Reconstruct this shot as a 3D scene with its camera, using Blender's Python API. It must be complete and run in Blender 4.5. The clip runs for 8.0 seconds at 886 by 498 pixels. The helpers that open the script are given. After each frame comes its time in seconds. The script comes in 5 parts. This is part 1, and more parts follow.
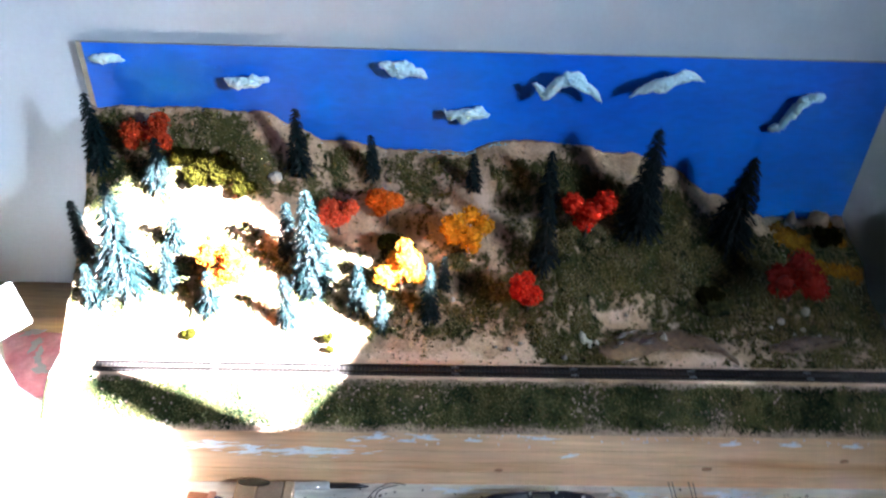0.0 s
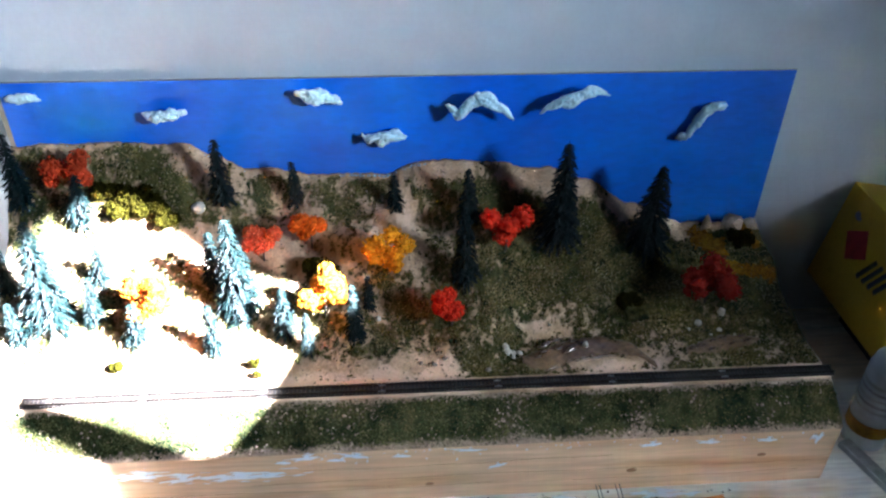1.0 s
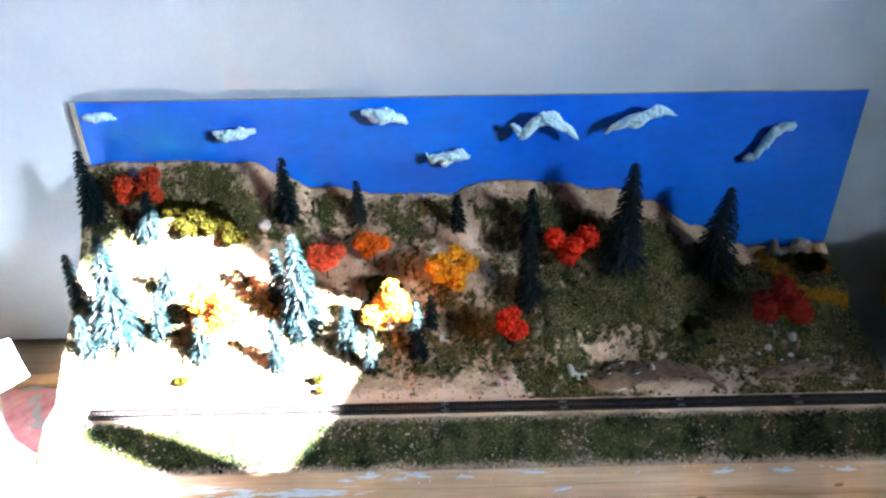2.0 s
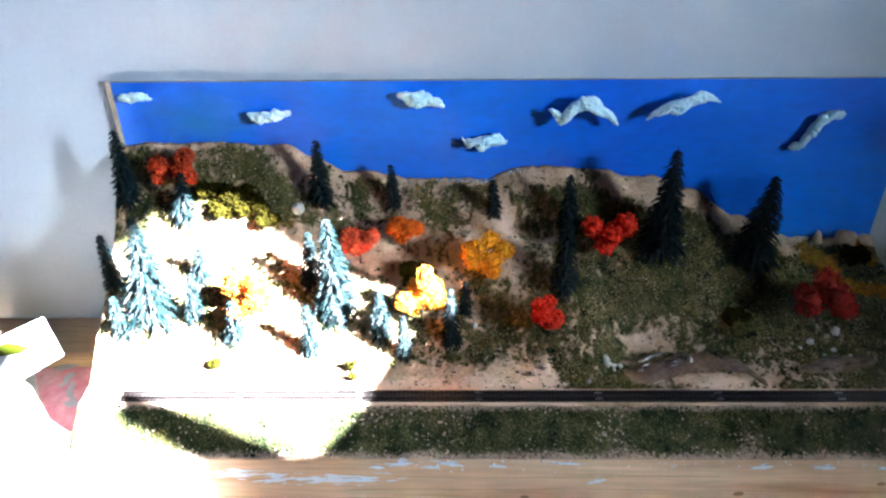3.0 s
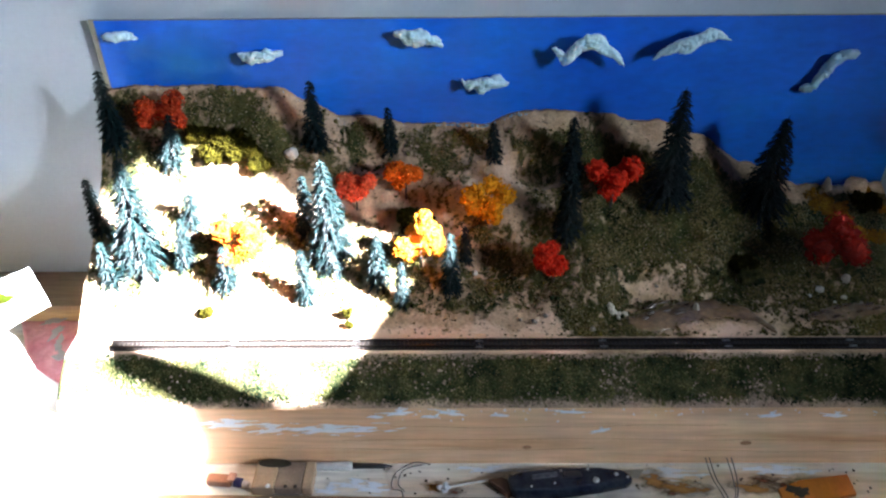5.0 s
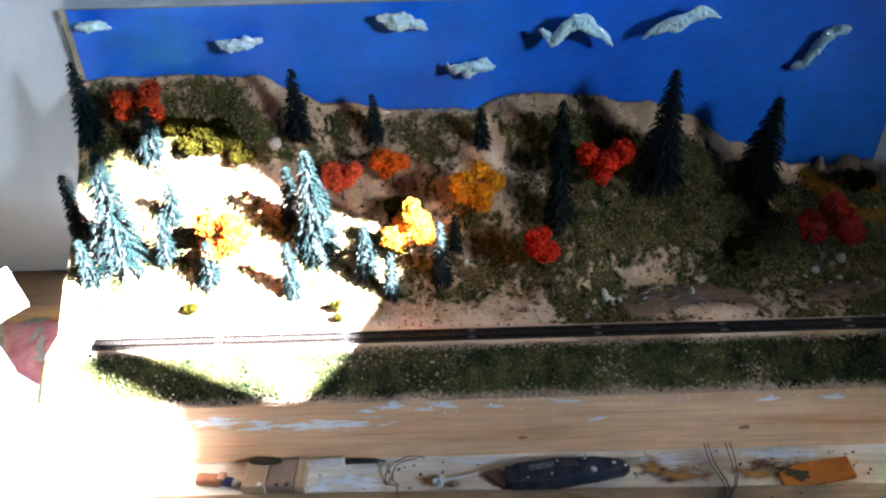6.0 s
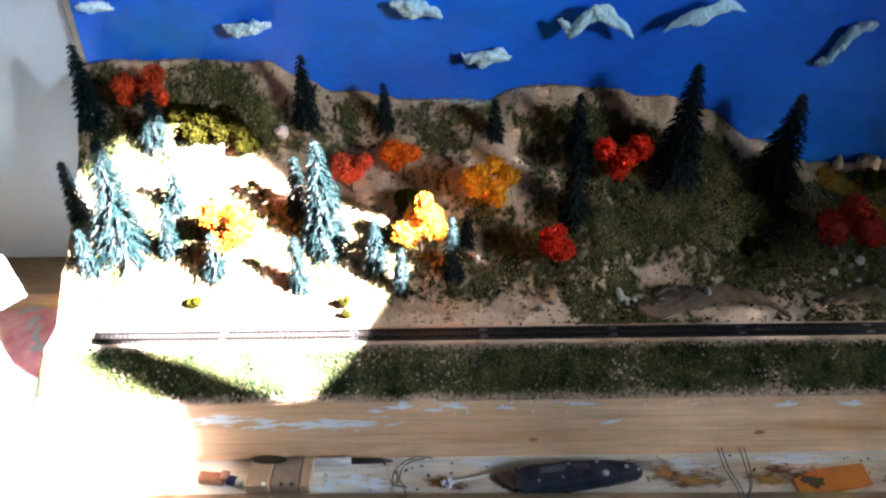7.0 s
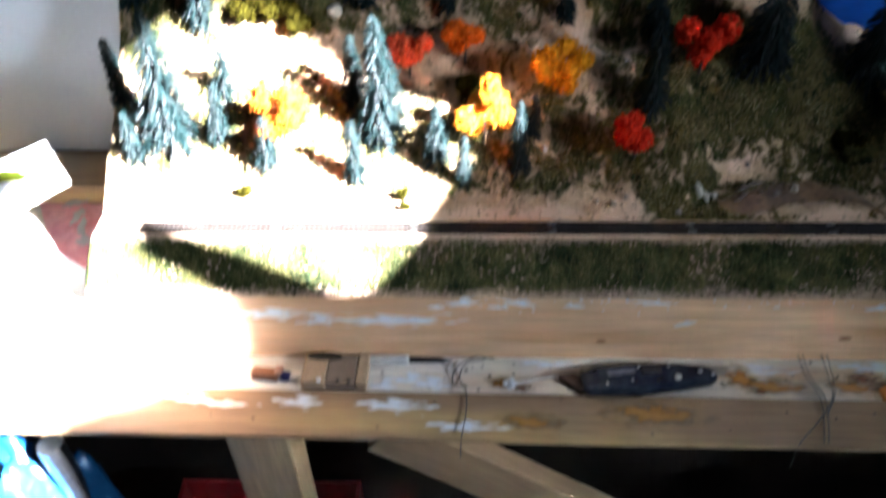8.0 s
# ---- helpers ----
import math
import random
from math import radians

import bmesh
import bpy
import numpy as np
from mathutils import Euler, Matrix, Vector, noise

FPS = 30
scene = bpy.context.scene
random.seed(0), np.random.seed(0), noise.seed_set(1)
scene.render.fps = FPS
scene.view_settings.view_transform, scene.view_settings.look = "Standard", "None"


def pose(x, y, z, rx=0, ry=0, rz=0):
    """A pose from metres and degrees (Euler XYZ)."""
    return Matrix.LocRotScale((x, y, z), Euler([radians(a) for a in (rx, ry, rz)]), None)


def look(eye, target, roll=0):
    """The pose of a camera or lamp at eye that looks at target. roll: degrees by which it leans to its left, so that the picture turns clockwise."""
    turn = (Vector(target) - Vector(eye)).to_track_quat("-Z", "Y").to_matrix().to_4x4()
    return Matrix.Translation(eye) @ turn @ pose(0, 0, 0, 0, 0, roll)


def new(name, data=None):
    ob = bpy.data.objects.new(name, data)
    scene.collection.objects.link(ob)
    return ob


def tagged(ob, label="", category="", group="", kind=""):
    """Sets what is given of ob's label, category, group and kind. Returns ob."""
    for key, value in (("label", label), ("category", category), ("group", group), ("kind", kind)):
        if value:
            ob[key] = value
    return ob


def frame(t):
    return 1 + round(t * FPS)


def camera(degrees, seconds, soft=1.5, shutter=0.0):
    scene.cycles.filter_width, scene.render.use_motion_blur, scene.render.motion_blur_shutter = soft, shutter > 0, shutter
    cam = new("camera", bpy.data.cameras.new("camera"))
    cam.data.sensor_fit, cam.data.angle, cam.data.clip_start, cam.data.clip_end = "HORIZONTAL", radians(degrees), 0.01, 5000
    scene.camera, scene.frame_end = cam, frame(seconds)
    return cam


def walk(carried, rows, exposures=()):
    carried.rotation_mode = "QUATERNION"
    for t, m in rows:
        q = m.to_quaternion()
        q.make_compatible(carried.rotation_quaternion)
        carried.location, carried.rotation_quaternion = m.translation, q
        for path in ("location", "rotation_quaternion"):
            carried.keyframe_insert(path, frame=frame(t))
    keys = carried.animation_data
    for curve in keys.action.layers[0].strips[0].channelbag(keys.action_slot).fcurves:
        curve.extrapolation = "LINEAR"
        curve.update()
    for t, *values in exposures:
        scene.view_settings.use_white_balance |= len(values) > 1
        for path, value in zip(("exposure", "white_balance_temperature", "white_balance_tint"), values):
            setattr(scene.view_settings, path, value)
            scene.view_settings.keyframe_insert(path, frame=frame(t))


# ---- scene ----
import itertools

cam = camera(59.0, 8.0, soft=2.25, shutter=0.5)
PATH = [
    (0, (0.344, -0.594, 0.597), (0.395, 1.014, -0.591), 2.2),
    (0.5, (0.375, -0.607, 0.606), (0.41, 0.978, -0.613), -1.3),
    (0.7, (0.390, -0.600, 0.618), (0.461, 0.992, -0.591), 0.4),
    (1, (0.398, -0.61, 0.615), (0.525, 1.016, -0.542), 0.8),
    (1.5, (0.396, -0.617, 0.613), (0.537, 1.03, -0.513), 1.4),
    (1.7, (0.383, -0.621, 0.602), (0.457, 1.073, -0.459), 0.3),
    (2.8, (0.361, -0.609, 0.586), (0.35, 1.049, -0.533), -1.1),
    (3, (0.358, -0.607, 0.588), (0.324, 1.058, -0.518), -0.8),
    (3.5, (0.348, -0.603, 0.584), (0.309, 1.055, -0.532), 0.6),
    (4, (0.346, -0.601, 0.578), (0.3, 1.049, -0.551), 0.9),
    (4.5, (0.352, -0.597, 0.561), (0.273, 1.029, -0.601), 0.3),
    (5, (0.353, -0.6, 0.546), (0.331, 1.028, -0.616), -0.7),
    (6.5, (0.347, -0.572, 0.533), (0.361, 1.033, -0.66), -1.3),
    (7, (0.331, -0.558, 0.532), (0.36, 1.027, -0.689), -0.0),
    (7.5, (0.315, -0.544, 0.511), (0.348, 0.972, -0.794), 0.7),
    (7.7, (0.310, -0.540, 0.512), (0.327, 0.973, -0.795), -0.3),
    (7.8, (0.299, -0.537, 0.505), (0.329, 0.970, -0.812), 0.4),
    (7.9, (0.301, -0.530, 0.498), (0.262, 0.933, -0.868), -1.6),
    (8, (0.3, -0.541, 0.475), (0.248, 0.921, -0.889), -1.2),
]
EXPOSURES = [(0.0, 4.3, 5450, 14), (0.5, 4.2, 5480, 14), (1.0, 4.30, 5480, 13), (1.5, 4.62, 5450, 13), (3.5, 4.36, 5520, 14), (4.5, 4.13, 5680, 14), (5.0, 3.93, 5740, 14), (7.0, 3.88, 5780, 14), (8.0, 3.78, 5800, 15)]
walk(cam, [(t, look(eye, target, roll)) for t, eye, target, roll in PATH], EXPOSURES)

# ---- world, sun and a lamp that stands in for window light ----
SUN_WAY = Vector((-1.0, 0.38, -0.75)).normalized()
world = bpy.data.worlds.new("daylight")
scene.world = world
world.use_nodes = True
sky = world.node_tree.nodes.new("ShaderNodeTexSky")
sky.sky_type, sky.sun_disc = "NISHITA", False
sky.sun_elevation = math.asin(-SUN_WAY.z)
sky.sun_rotation = math.atan2(-SUN_WAY.x, -SUN_WAY.y)
world.node_tree.links.new(sky.outputs[0], world.node_tree.nodes["Background"].inputs[0])
world.node_tree.nodes["Background"].inputs[1].default_value = 0.006

sun = new("sun", bpy.data.lights.new("sun", "SUN"))
sun.data.energy, sun.data.angle, sun.data.color = 19.5, radians(0.30), (1.0, 0.98, 0.95)
sun.matrix_world = look((0, 0, 0), SUN_WAY)

RIGHT = 2.6  # inner face of the wall with the window
WINDOW = (-1.32, 1.05)  # middle of the added frosted window in it, y and z
# Stand-in lamp before the pane; its spread and aim dim the right end.
sky_light = new("window_sky_light", bpy.data.lights.new("window_sky_light", "AREA"))
sky_light.data.shape, sky_light.data.size, sky_light.data.size_y = "RECTANGLE", 0.32, 0.36
sky_light.data.spread = radians(60)
sky_light.data.energy, sky_light.data.color = 1.05, (0.81, 0.925, 1.0)
sky_light.matrix_world = look((RIGHT - 0.12, WINDOW[0], WINDOW[1]), (-1.10, 0.0, 0.90))

# ---- materials ----


def material(name, colour, second=None, scale=40.0, rough=0.6, bump=0.3, fine=6.0, metal=0.0, spread=0.5, stretch=(1, 1, 1), island=0.0, third=None, depth=0.002, mix=0.5, third_at=0.60):
    """A surface of two colours mixed by coarse noise, with fine grain in tone and relief; third: a colour for scattered stains; island: tone by piece."""
    m = bpy.data.materials.new(name)
    m.use_nodes = True
    n, l = m.node_tree.nodes, m.node_tree.links
    out = n["Principled BSDF"]
    out.inputs["Roughness"].default_value, out.inputs["Metallic"].default_value = rough, metal
    co = n.new("ShaderNodeTexCoord")
    mp = n.new("ShaderNodeMapping")
    mp.inputs["Scale"].default_value = stretch
    l.new(co.outputs["Object"], mp.inputs[0])

    def noise_at(s, detail=4.0):
        t = n.new("ShaderNodeTexNoise")
        t.inputs["Scale"].default_value, t.inputs["Detail"].default_value = s, detail
        l.new(mp.outputs[0], t.inputs["Vector"])
        return t.outputs["Fac"]

    def ramp(fac, a, b):
        r = n.new("ShaderNodeMapRange")
        r.inputs["From Min"].default_value, r.inputs["From Max"].default_value = a, b
        l.new(fac, r.inputs["Value"])
        return r.outputs[0]

    def blend(fac, a, b, kind="MIX"):
        x = n.new("ShaderNodeMix")
        x.data_type, x.blend_type = "RGBA", kind
        for socket, value in ((x.inputs[0], fac), (x.inputs[6], a), (x.inputs[7], b)):
            if isinstance(value, bpy.types.NodeSocket):
                l.new(value, socket)
            elif isinstance(value, (int, float)):
                socket.default_value = value
            else:
                socket.default_value = (*value, 1)
        return x.outputs[2]

    second = second or tuple(min(1.0, c * 0.75) for c in colour)
    coarse, grain = noise_at(scale), noise_at(scale * fine, 2.0)
    base = blend(ramp(coarse, mix - 0.18, mix + 0.18), colour, second)
    if third:
        base = blend(ramp(noise_at(scale * 0.45, 5.0), third_at, third_at + 0.08), base, third)
    tone = n.new("ShaderNodeMapRange")
    tone.inputs["To Min"].default_value, tone.inputs["To Max"].default_value = 1 - spread, 1 + spread
    tone.inputs["From Min"].default_value, tone.inputs["From Max"].default_value = 0.25, 0.75
    l.new(grain, tone.inputs["Value"])
    base = blend(1.0, base, tone.outputs[0], "MULTIPLY")
    if island:
        geo = n.new("ShaderNodeNewGeometry")
        r = n.new("ShaderNodeMapRange")
        r.inputs["To Min"].default_value, r.inputs["To Max"].default_value = 1 - island, 1 + island
        l.new(geo.outputs["Random Per Island"], r.inputs["Value"])
        base = blend(1.0, base, r.outputs[0], "MULTIPLY")
    l.new(base, out.inputs["Base Color"])
    if bump:
        b = n.new("ShaderNodeBump")
        b.inputs["Strength"].default_value, b.inputs["Distance"].default_value = bump, depth
        l.new(grain, b.inputs["Height"])
        l.new(b.outputs[0], out.inputs["Normal"])
    return m


def gloss_coat(m, weight=1.0, rough=0.05):
    p = m.node_tree.nodes["Principled BSDF"]
    p.inputs["Coat Weight"].default_value, p.inputs["Coat Roughness"].default_value = weight, rough
    return m


def matt(m, level=0.12):
    """Takes the sheen off crumbly and fibrous surfaces."""
    m.node_tree.nodes["Principled BSDF"].inputs["Specular IOR Level"].default_value = level
    return m


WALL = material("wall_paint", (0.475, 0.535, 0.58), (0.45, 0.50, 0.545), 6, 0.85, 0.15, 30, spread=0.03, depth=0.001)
# Near-black for unseen walls and ceiling, chosen to cut bounced light in shadows.
BOUNCE_CUT_WALL = material("bounce_cut_wall", (0.06, 0.058, 0.055), None, 6, 0.9, 0.1, 30, spread=0.03)
CEILING = material("bounce_cut_ceiling", (0.08, 0.078, 0.075), None, 5, 0.9, 0.1, 30, spread=0.03)
FLOOR = material("floor_boards", (0.10, 0.07, 0.05), (0.06, 0.04, 0.03), 5, 0.6, 0.2, 20, spread=0.3)
PINE_WOOD = material("pine_board", (0.62, 0.37, 0.20), (0.76, 0.54, 0.34), 26, 0.5, 0.2, 7, spread=0.16, stretch=(0.10, 1.3, 1.3), depth=0.0008, third=(0.50, 0.25, 0.11), third_at=0.58)
BENCH_WOOD = material("bench_boards", (0.60, 0.45, 0.31), (0.68, 0.55, 0.41), 20, 0.6, 0.3, 9, spread=0.2, stretch=(0.12, 1.2, 1.2), third=(0.78, 0.75, 0.68), depth=0.001, third_at=0.46)
RAIL_WOOD = material("bench_edge_board", (0.24, 0.15, 0.078), (0.31, 0.205, 0.115), 20, 0.55, 0.3, 9, spread=0.2, stretch=(0.1, 1.4, 1.4), third=(0.50, 0.35, 0.15), depth=0.001)
LEG_WOOD = material("rough_timber", (0.36, 0.23, 0.115), (0.45, 0.30, 0.16), 18, 0.7, 0.3, 9, spread=0.2, stretch=(1.4, 1.4, 0.12))
BLUE = material("sky_blue_paint", (0.008, 0.108, 0.62), (0.012, 0.185, 0.80), 4.5, 0.5, 0.25, 25, spread=0.10, stretch=(0.6, 1, 1.6), depth=0.0006)
BOARD = material("bare_board", (0.34, 0.29, 0.21), None, 30, 0.8, 0.2, spread=0.1)
COTTON = material("cotton_wool", (0.64, 0.87, 0.98), (0.57, 0.81, 0.94), 180, 0.95, 0.6, 5, depth=0.0006, spread=0.06)
COTTON.node_tree.nodes["Principled BSDF"].inputs["Subsurface Weight"].default_value = 0.8
COTTON.node_tree.nodes["Principled BSDF"].inputs["Subsurface Scale"].default_value = 0.008
COTTON.node_tree.nodes["Principled BSDF"].inputs["Subsurface Radius"].default_value = (1.0, 1.0, 1.0)


def covered(name, earth, foam):
    """Plaster earth under foam, as thick as the mesh's own foam cover says, broken up by noise."""
    m = material(name, *earth, 45, 0.92, 0.8, 7, spread=0.22, third=(0.64, 0.46, 0.30), depth=0.001)
    n, l = m.node_tree.nodes, m.node_tree.links
    out = n["Principled BSDF"]
    bare = out.inputs["Base Color"].links[0].from_socket
    cover = n.new("ShaderNodeAttribute")
    cover.attribute_name = "foam_cover"
    co = n.new("ShaderNodeTexCoord")
    breakup, tone = n.new("ShaderNodeTexNoise"), n.new("ShaderNodeTexNoise")
    for t, s, d in ((breakup, 210, 5.0), (tone, 30, 6.0)):
        t.inputs["Scale"].default_value, t.inputs["Detail"].default_value = s, d
        l.new(co.outputs["Object"], t.inputs["Vector"])
    total = n.new("ShaderNodeMath")
    l.new(cover.outputs["Fac"], total.inputs[0]), l.new(breakup.outputs["Fac"], total.inputs[1])
    edge = n.new("ShaderNodeMapRange")
    edge.inputs["From Min"].default_value, edge.inputs["From Max"].default_value = 0.68, 1.24
    l.new(total.outputs[0], edge.inputs["Value"])
    green_mix, mixed = n.new("ShaderNodeMix"), n.new("ShaderNodeMix")
    green_mix.data_type = mixed.data_type = "RGBA"
    spread = n.new("ShaderNodeMapRange")
    spread.inputs["From Min"].default_value, spread.inputs["From Max"].default_value = 0.35, 0.65
    l.new(tone.outputs["Fac"], spread.inputs["Value"]), l.new(spread.outputs[0], green_mix.inputs[0])
    green_mix.inputs[6].default_value, green_mix.inputs[7].default_value = (*foam[0], 1), (*foam[1], 1)
    sand, sandy, fleck = n.new("ShaderNodeAttribute"), n.new("ShaderNodeMix"), n.new("ShaderNodeMapRange")
    sand.attribute_name, sandy.data_type = "pale_sand", "RGBA"
    strewn = n.new("ShaderNodeMath")
    strewn.operation = "ADD"
    l.new(sand.outputs["Fac"], strewn.inputs[0]), l.new(breakup.outputs["Fac"], strewn.inputs[1])
    fleck.inputs["From Min"].default_value, fleck.inputs["From Max"].default_value = 0.75, 1.15
    l.new(strewn.outputs[0], fleck.inputs["Value"]), l.new(fleck.outputs[0], sandy.inputs[0]), l.new(bare, sandy.inputs[6])
    sandy.inputs[7].default_value = (0.74, 0.51, 0.345, 1)
    bare = sandy.outputs[2]
    l.new(edge.outputs[0], mixed.inputs[0]), l.new(bare, mixed.inputs[6]), l.new(green_mix.outputs[2], mixed.inputs[7])
    l.new(mixed.outputs[2], out.inputs["Base Color"])
    return m


HILL_GROUND = covered("hill_ground", ((0.62, 0.42, 0.26), (0.40, 0.26, 0.145)), ((0.032, 0.040, 0.011), (0.100, 0.088, 0.028)))
BANK_GROUND = covered("bank_ground", ((0.48, 0.35, 0.25), (0.36, 0.25, 0.17)), ((0.026, 0.036, 0.011), (0.080, 0.074, 0.027)))
FROSTED = material("frosted_glass", (0.75, 0.78, 0.80), None, 60, 0.6, 0.2, spread=0.05)
FROSTED.node_tree.nodes["Principled BSDF"].inputs["Transmission Weight"].default_value = 0.8
TURF = material("ground_foam", (0.032, 0.040, 0.010), (0.160, 0.128, 0.036), 60, 0.95, 0.5, 6, depth=0.0008, spread=0.22, island=0.34, mix=0.52, third=(0.020, 0.029, 0.010), third_at=0.53)
BANK_TURF = material("bank_foam", (0.032, 0.046, 0.016), (0.150, 0.135, 0.045), 60, 0.95, 0.5, 6, depth=0.0008, spread=0.24, island=0.36, mix=0.52, third=(0.016, 0.026, 0.010), third_at=0.55)
DRY_TURF = material("dry_foam", (0.16, 0.125, 0.040), (0.24, 0.17, 0.075), 40, 0.95, 0.4, 6, depth=0.0006, spread=0.3, island=0.35)
GRIT = material("light_grit", (0.40, 0.28, 0.19), (0.30, 0.20, 0.135), 80, 0.9, 0.3, 6, depth=0.0005, island=0.4)
NEEDLES = material("fir_needles", (0.0017, 0.0070, 0.0067), (0.0035, 0.0115, 0.0112), 120, 0.5, 0.2, 5, depth=0.0006, spread=0.35, island=0.35)
TRUNK = material("plastic_trunk", (0.06, 0.045, 0.03), None, 200, 0.7, 0.3, spread=0.3)
RED = material("red_foliage", (0.80, 0.040, 0.010), (0.62, 0.026, 0.008), 120, 0.9, 0.6, 5, depth=0.0008, spread=0.3, island=0.3)
# A duller red that carries the shade on the tree at the left.
SHADED_RED = material("shaded_red_foliage", (0.42, 0.050, 0.010), (0.34, 0.028, 0.007), 120, 0.9, 0.6, 5, depth=0.0008, spread=0.3, island=0.3)
# The red foliage darkened: the deep shade on one tree is in this colour.
DEEP_SHADE_RED = material("deep_shade_red_foliage", (0.30, 0.017, 0.007), (0.22, 0.011, 0.005), 120, 0.9, 0.6, 5, depth=0.0008, spread=0.3, island=0.3)
ORANGE = material("orange_foliage", (0.82, 0.17, 0.006), (0.66, 0.105, 0.005), 120, 0.9, 0.6, 5, depth=0.0008, spread=0.3, island=0.3)
YELLOW = material("golden_foliage", (0.84, 0.37, 0.006), (0.68, 0.25, 0.005), 120, 0.9, 0.6, 5, depth=0.0008, spread=0.3, island=0.3)
AMBER = material("amber_foliage", (0.46, 0.085, 0.003), (0.40, 0.12, 0.006), 120, 0.9, 0.6, 5, depth=0.0008, spread=0.3, island=0.3)
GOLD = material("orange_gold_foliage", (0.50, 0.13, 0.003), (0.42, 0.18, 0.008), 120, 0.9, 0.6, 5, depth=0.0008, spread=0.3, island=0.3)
CORAL = material("coral_foliage", (0.90, 0.17, 0.06), (0.76, 0.08, 0.025), 120, 0.9, 0.6, 5, depth=0.0008, spread=0.3, island=0.3)
OLIVE = material("olive_foliage", (0.012, 0.011, 0.0008), (0.024, 0.020, 0.0018), 120, 0.9, 0.6, 5, depth=0.0008, spread=0.35, island=0.4)
FLOCK = material("yellow_flock", (0.36, 0.17, 0.008), (0.25, 0.11, 0.008), 90, 0.9, 0.6, 6, depth=0.0008, spread=0.3, island=0.3)
matt(NEEDLES, 0.12)
matt(OLIVE, 0.02)
for m in (HILL_GROUND, BANK_GROUND, TURF, BANK_TURF, DRY_TURF, RED, SHADED_RED, DEEP_SHADE_RED, ORANGE, YELLOW, AMBER, GOLD, CORAL, FLOCK, COTTON):
    matt(m)
STONE = material("pale_stone", (0.27, 0.22, 0.165), (0.17, 0.135, 0.10), 150, 0.8, 0.5, 5, depth=0.0003, spread=0.2, island=0.25)
WATER = gloss_coat(material("brown_resin_water", (0.12, 0.060, 0.020), (0.26, 0.150, 0.065), 40, 0.35, 0.3, 5, spread=0.4, depth=0.001), 0.2, 0.08)
RIPPLE = gloss_coat(material("clear_resin_ripple", (0.12, 0.08, 0.05), None, 40, 0.2, 0.05, 5, spread=0.2, depth=0.0002), 1.0, 0.14)
PALE_STONE = material("white_stone", (0.62, 0.56, 0.45), (0.44, 0.38, 0.29), 150, 0.8, 0.5, 5, depth=0.0003, spread=0.2, island=0.2)
TAN_ROCK = material("tan_rock", (0.62, 0.42, 0.26), (0.48, 0.31, 0.18), 90, 0.9, 0.6, 6, depth=0.0003, spread=0.25)
# Near-black that puts the shade below things into the colour.
UNDERSIDE_DARK = material("near_black_underside", (0.022, 0.014, 0.010), (0.015, 0.010, 0.007), 30, 0.7, 0.2, 9, spread=0.2)
STRAW = material("straw_flecks", (0.36, 0.30, 0.15), (0.24, 0.20, 0.10), 60, 0.9, 0.3, 6, depth=0.0005, island=0.4)
RAIL_METAL = material("nickel_silver_rail", (0.07, 0.06, 0.052), None, 200, 0.45, 0.05, metal=0.9, spread=0.15)
SLEEPER = material("dark_plastic_sleeper", (0.022, 0.017, 0.015), None, 200, 0.6, 0.1, spread=0.2)
BALLAST = material("track_bed", (0.075, 0.058, 0.046), (0.05, 0.04, 0.03), 200, 0.9, 0.5, spread=0.4)
BLACK = material("black_rubber", (0.018, 0.02, 0.024), (0.03, 0.033, 0.04), 90, 0.35, 0.1, spread=0.2)
KNIFE_GREY = material("worn_blue_grey_metal", (0.007, 0.013, 0.032), (0.035, 0.045, 0.065), 70, 0.18, 0.1, metal=0.2, spread=0.3)
STEEL = material("dull_steel", (0.42, 0.43, 0.44), None, 120, 0.35, 0.1, metal=1.0, spread=0.12)
WHITE_PLASTIC = material("white_plastic", (0.74, 0.74, 0.72), None, 50, 0.35, 0.05, spread=0.04)
CARDBOARD = material("tan_card", (0.46, 0.33, 0.21), (0.40, 0.28, 0.18), 60, 0.8, 0.2, depth=0.0004, spread=0.12)
PAPER = material("white_card", (0.54, 0.53, 0.51), None, 30, 0.6, 0.05, spread=0.03)
YELLOW_CARD = material("yellow_card", (0.62, 0.40, 0.02), (0.55, 0.34, 0.018), 12, 0.5, 0.1, 20, spread=0.08)
RED_PRINT = material("red_print", (0.50, 0.03, 0.03), None, 60, 0.5, 0.05, spread=0.1)
BOTTLE = material("bluish_white_plastic", (0.50, 0.54, 0.57), None, 50, 0.35, 0.05, spread=0.05)
PINK_WRAP = gloss_coat(material("pink_red_wrapper", (0.72, 0.22, 0.25), (0.80, 0.40, 0.42), 25, 0.3, 0.5, 4, spread=0.12, depth=0.004), 0.5, 0.15)
GREEN_PRINT = material("yellow_green_print", (0.024, 0.026, 0.0008), (0.014, 0.022, 0.0016), 90, 0.5, 0.05, spread=0.1)
GREY_PRINT = material("grey_print", (0.22, 0.22, 0.24), None, 60, 0.5, 0.05, spread=0.1)
PAINT_WHITE = material("dried_white_paint", (0.66, 0.72, 0.80), (0.74, 0.76, 0.80), 150, 0.45, 0.4, 5, depth=0.0002, spread=0.08)
PAINT_OCHRE = material("dried_ochre_paint", (0.50, 0.24, 0.035), (0.40, 0.20, 0.05), 60, 0.5, 0.3, 5, depth=0.0003, spread=0.2)


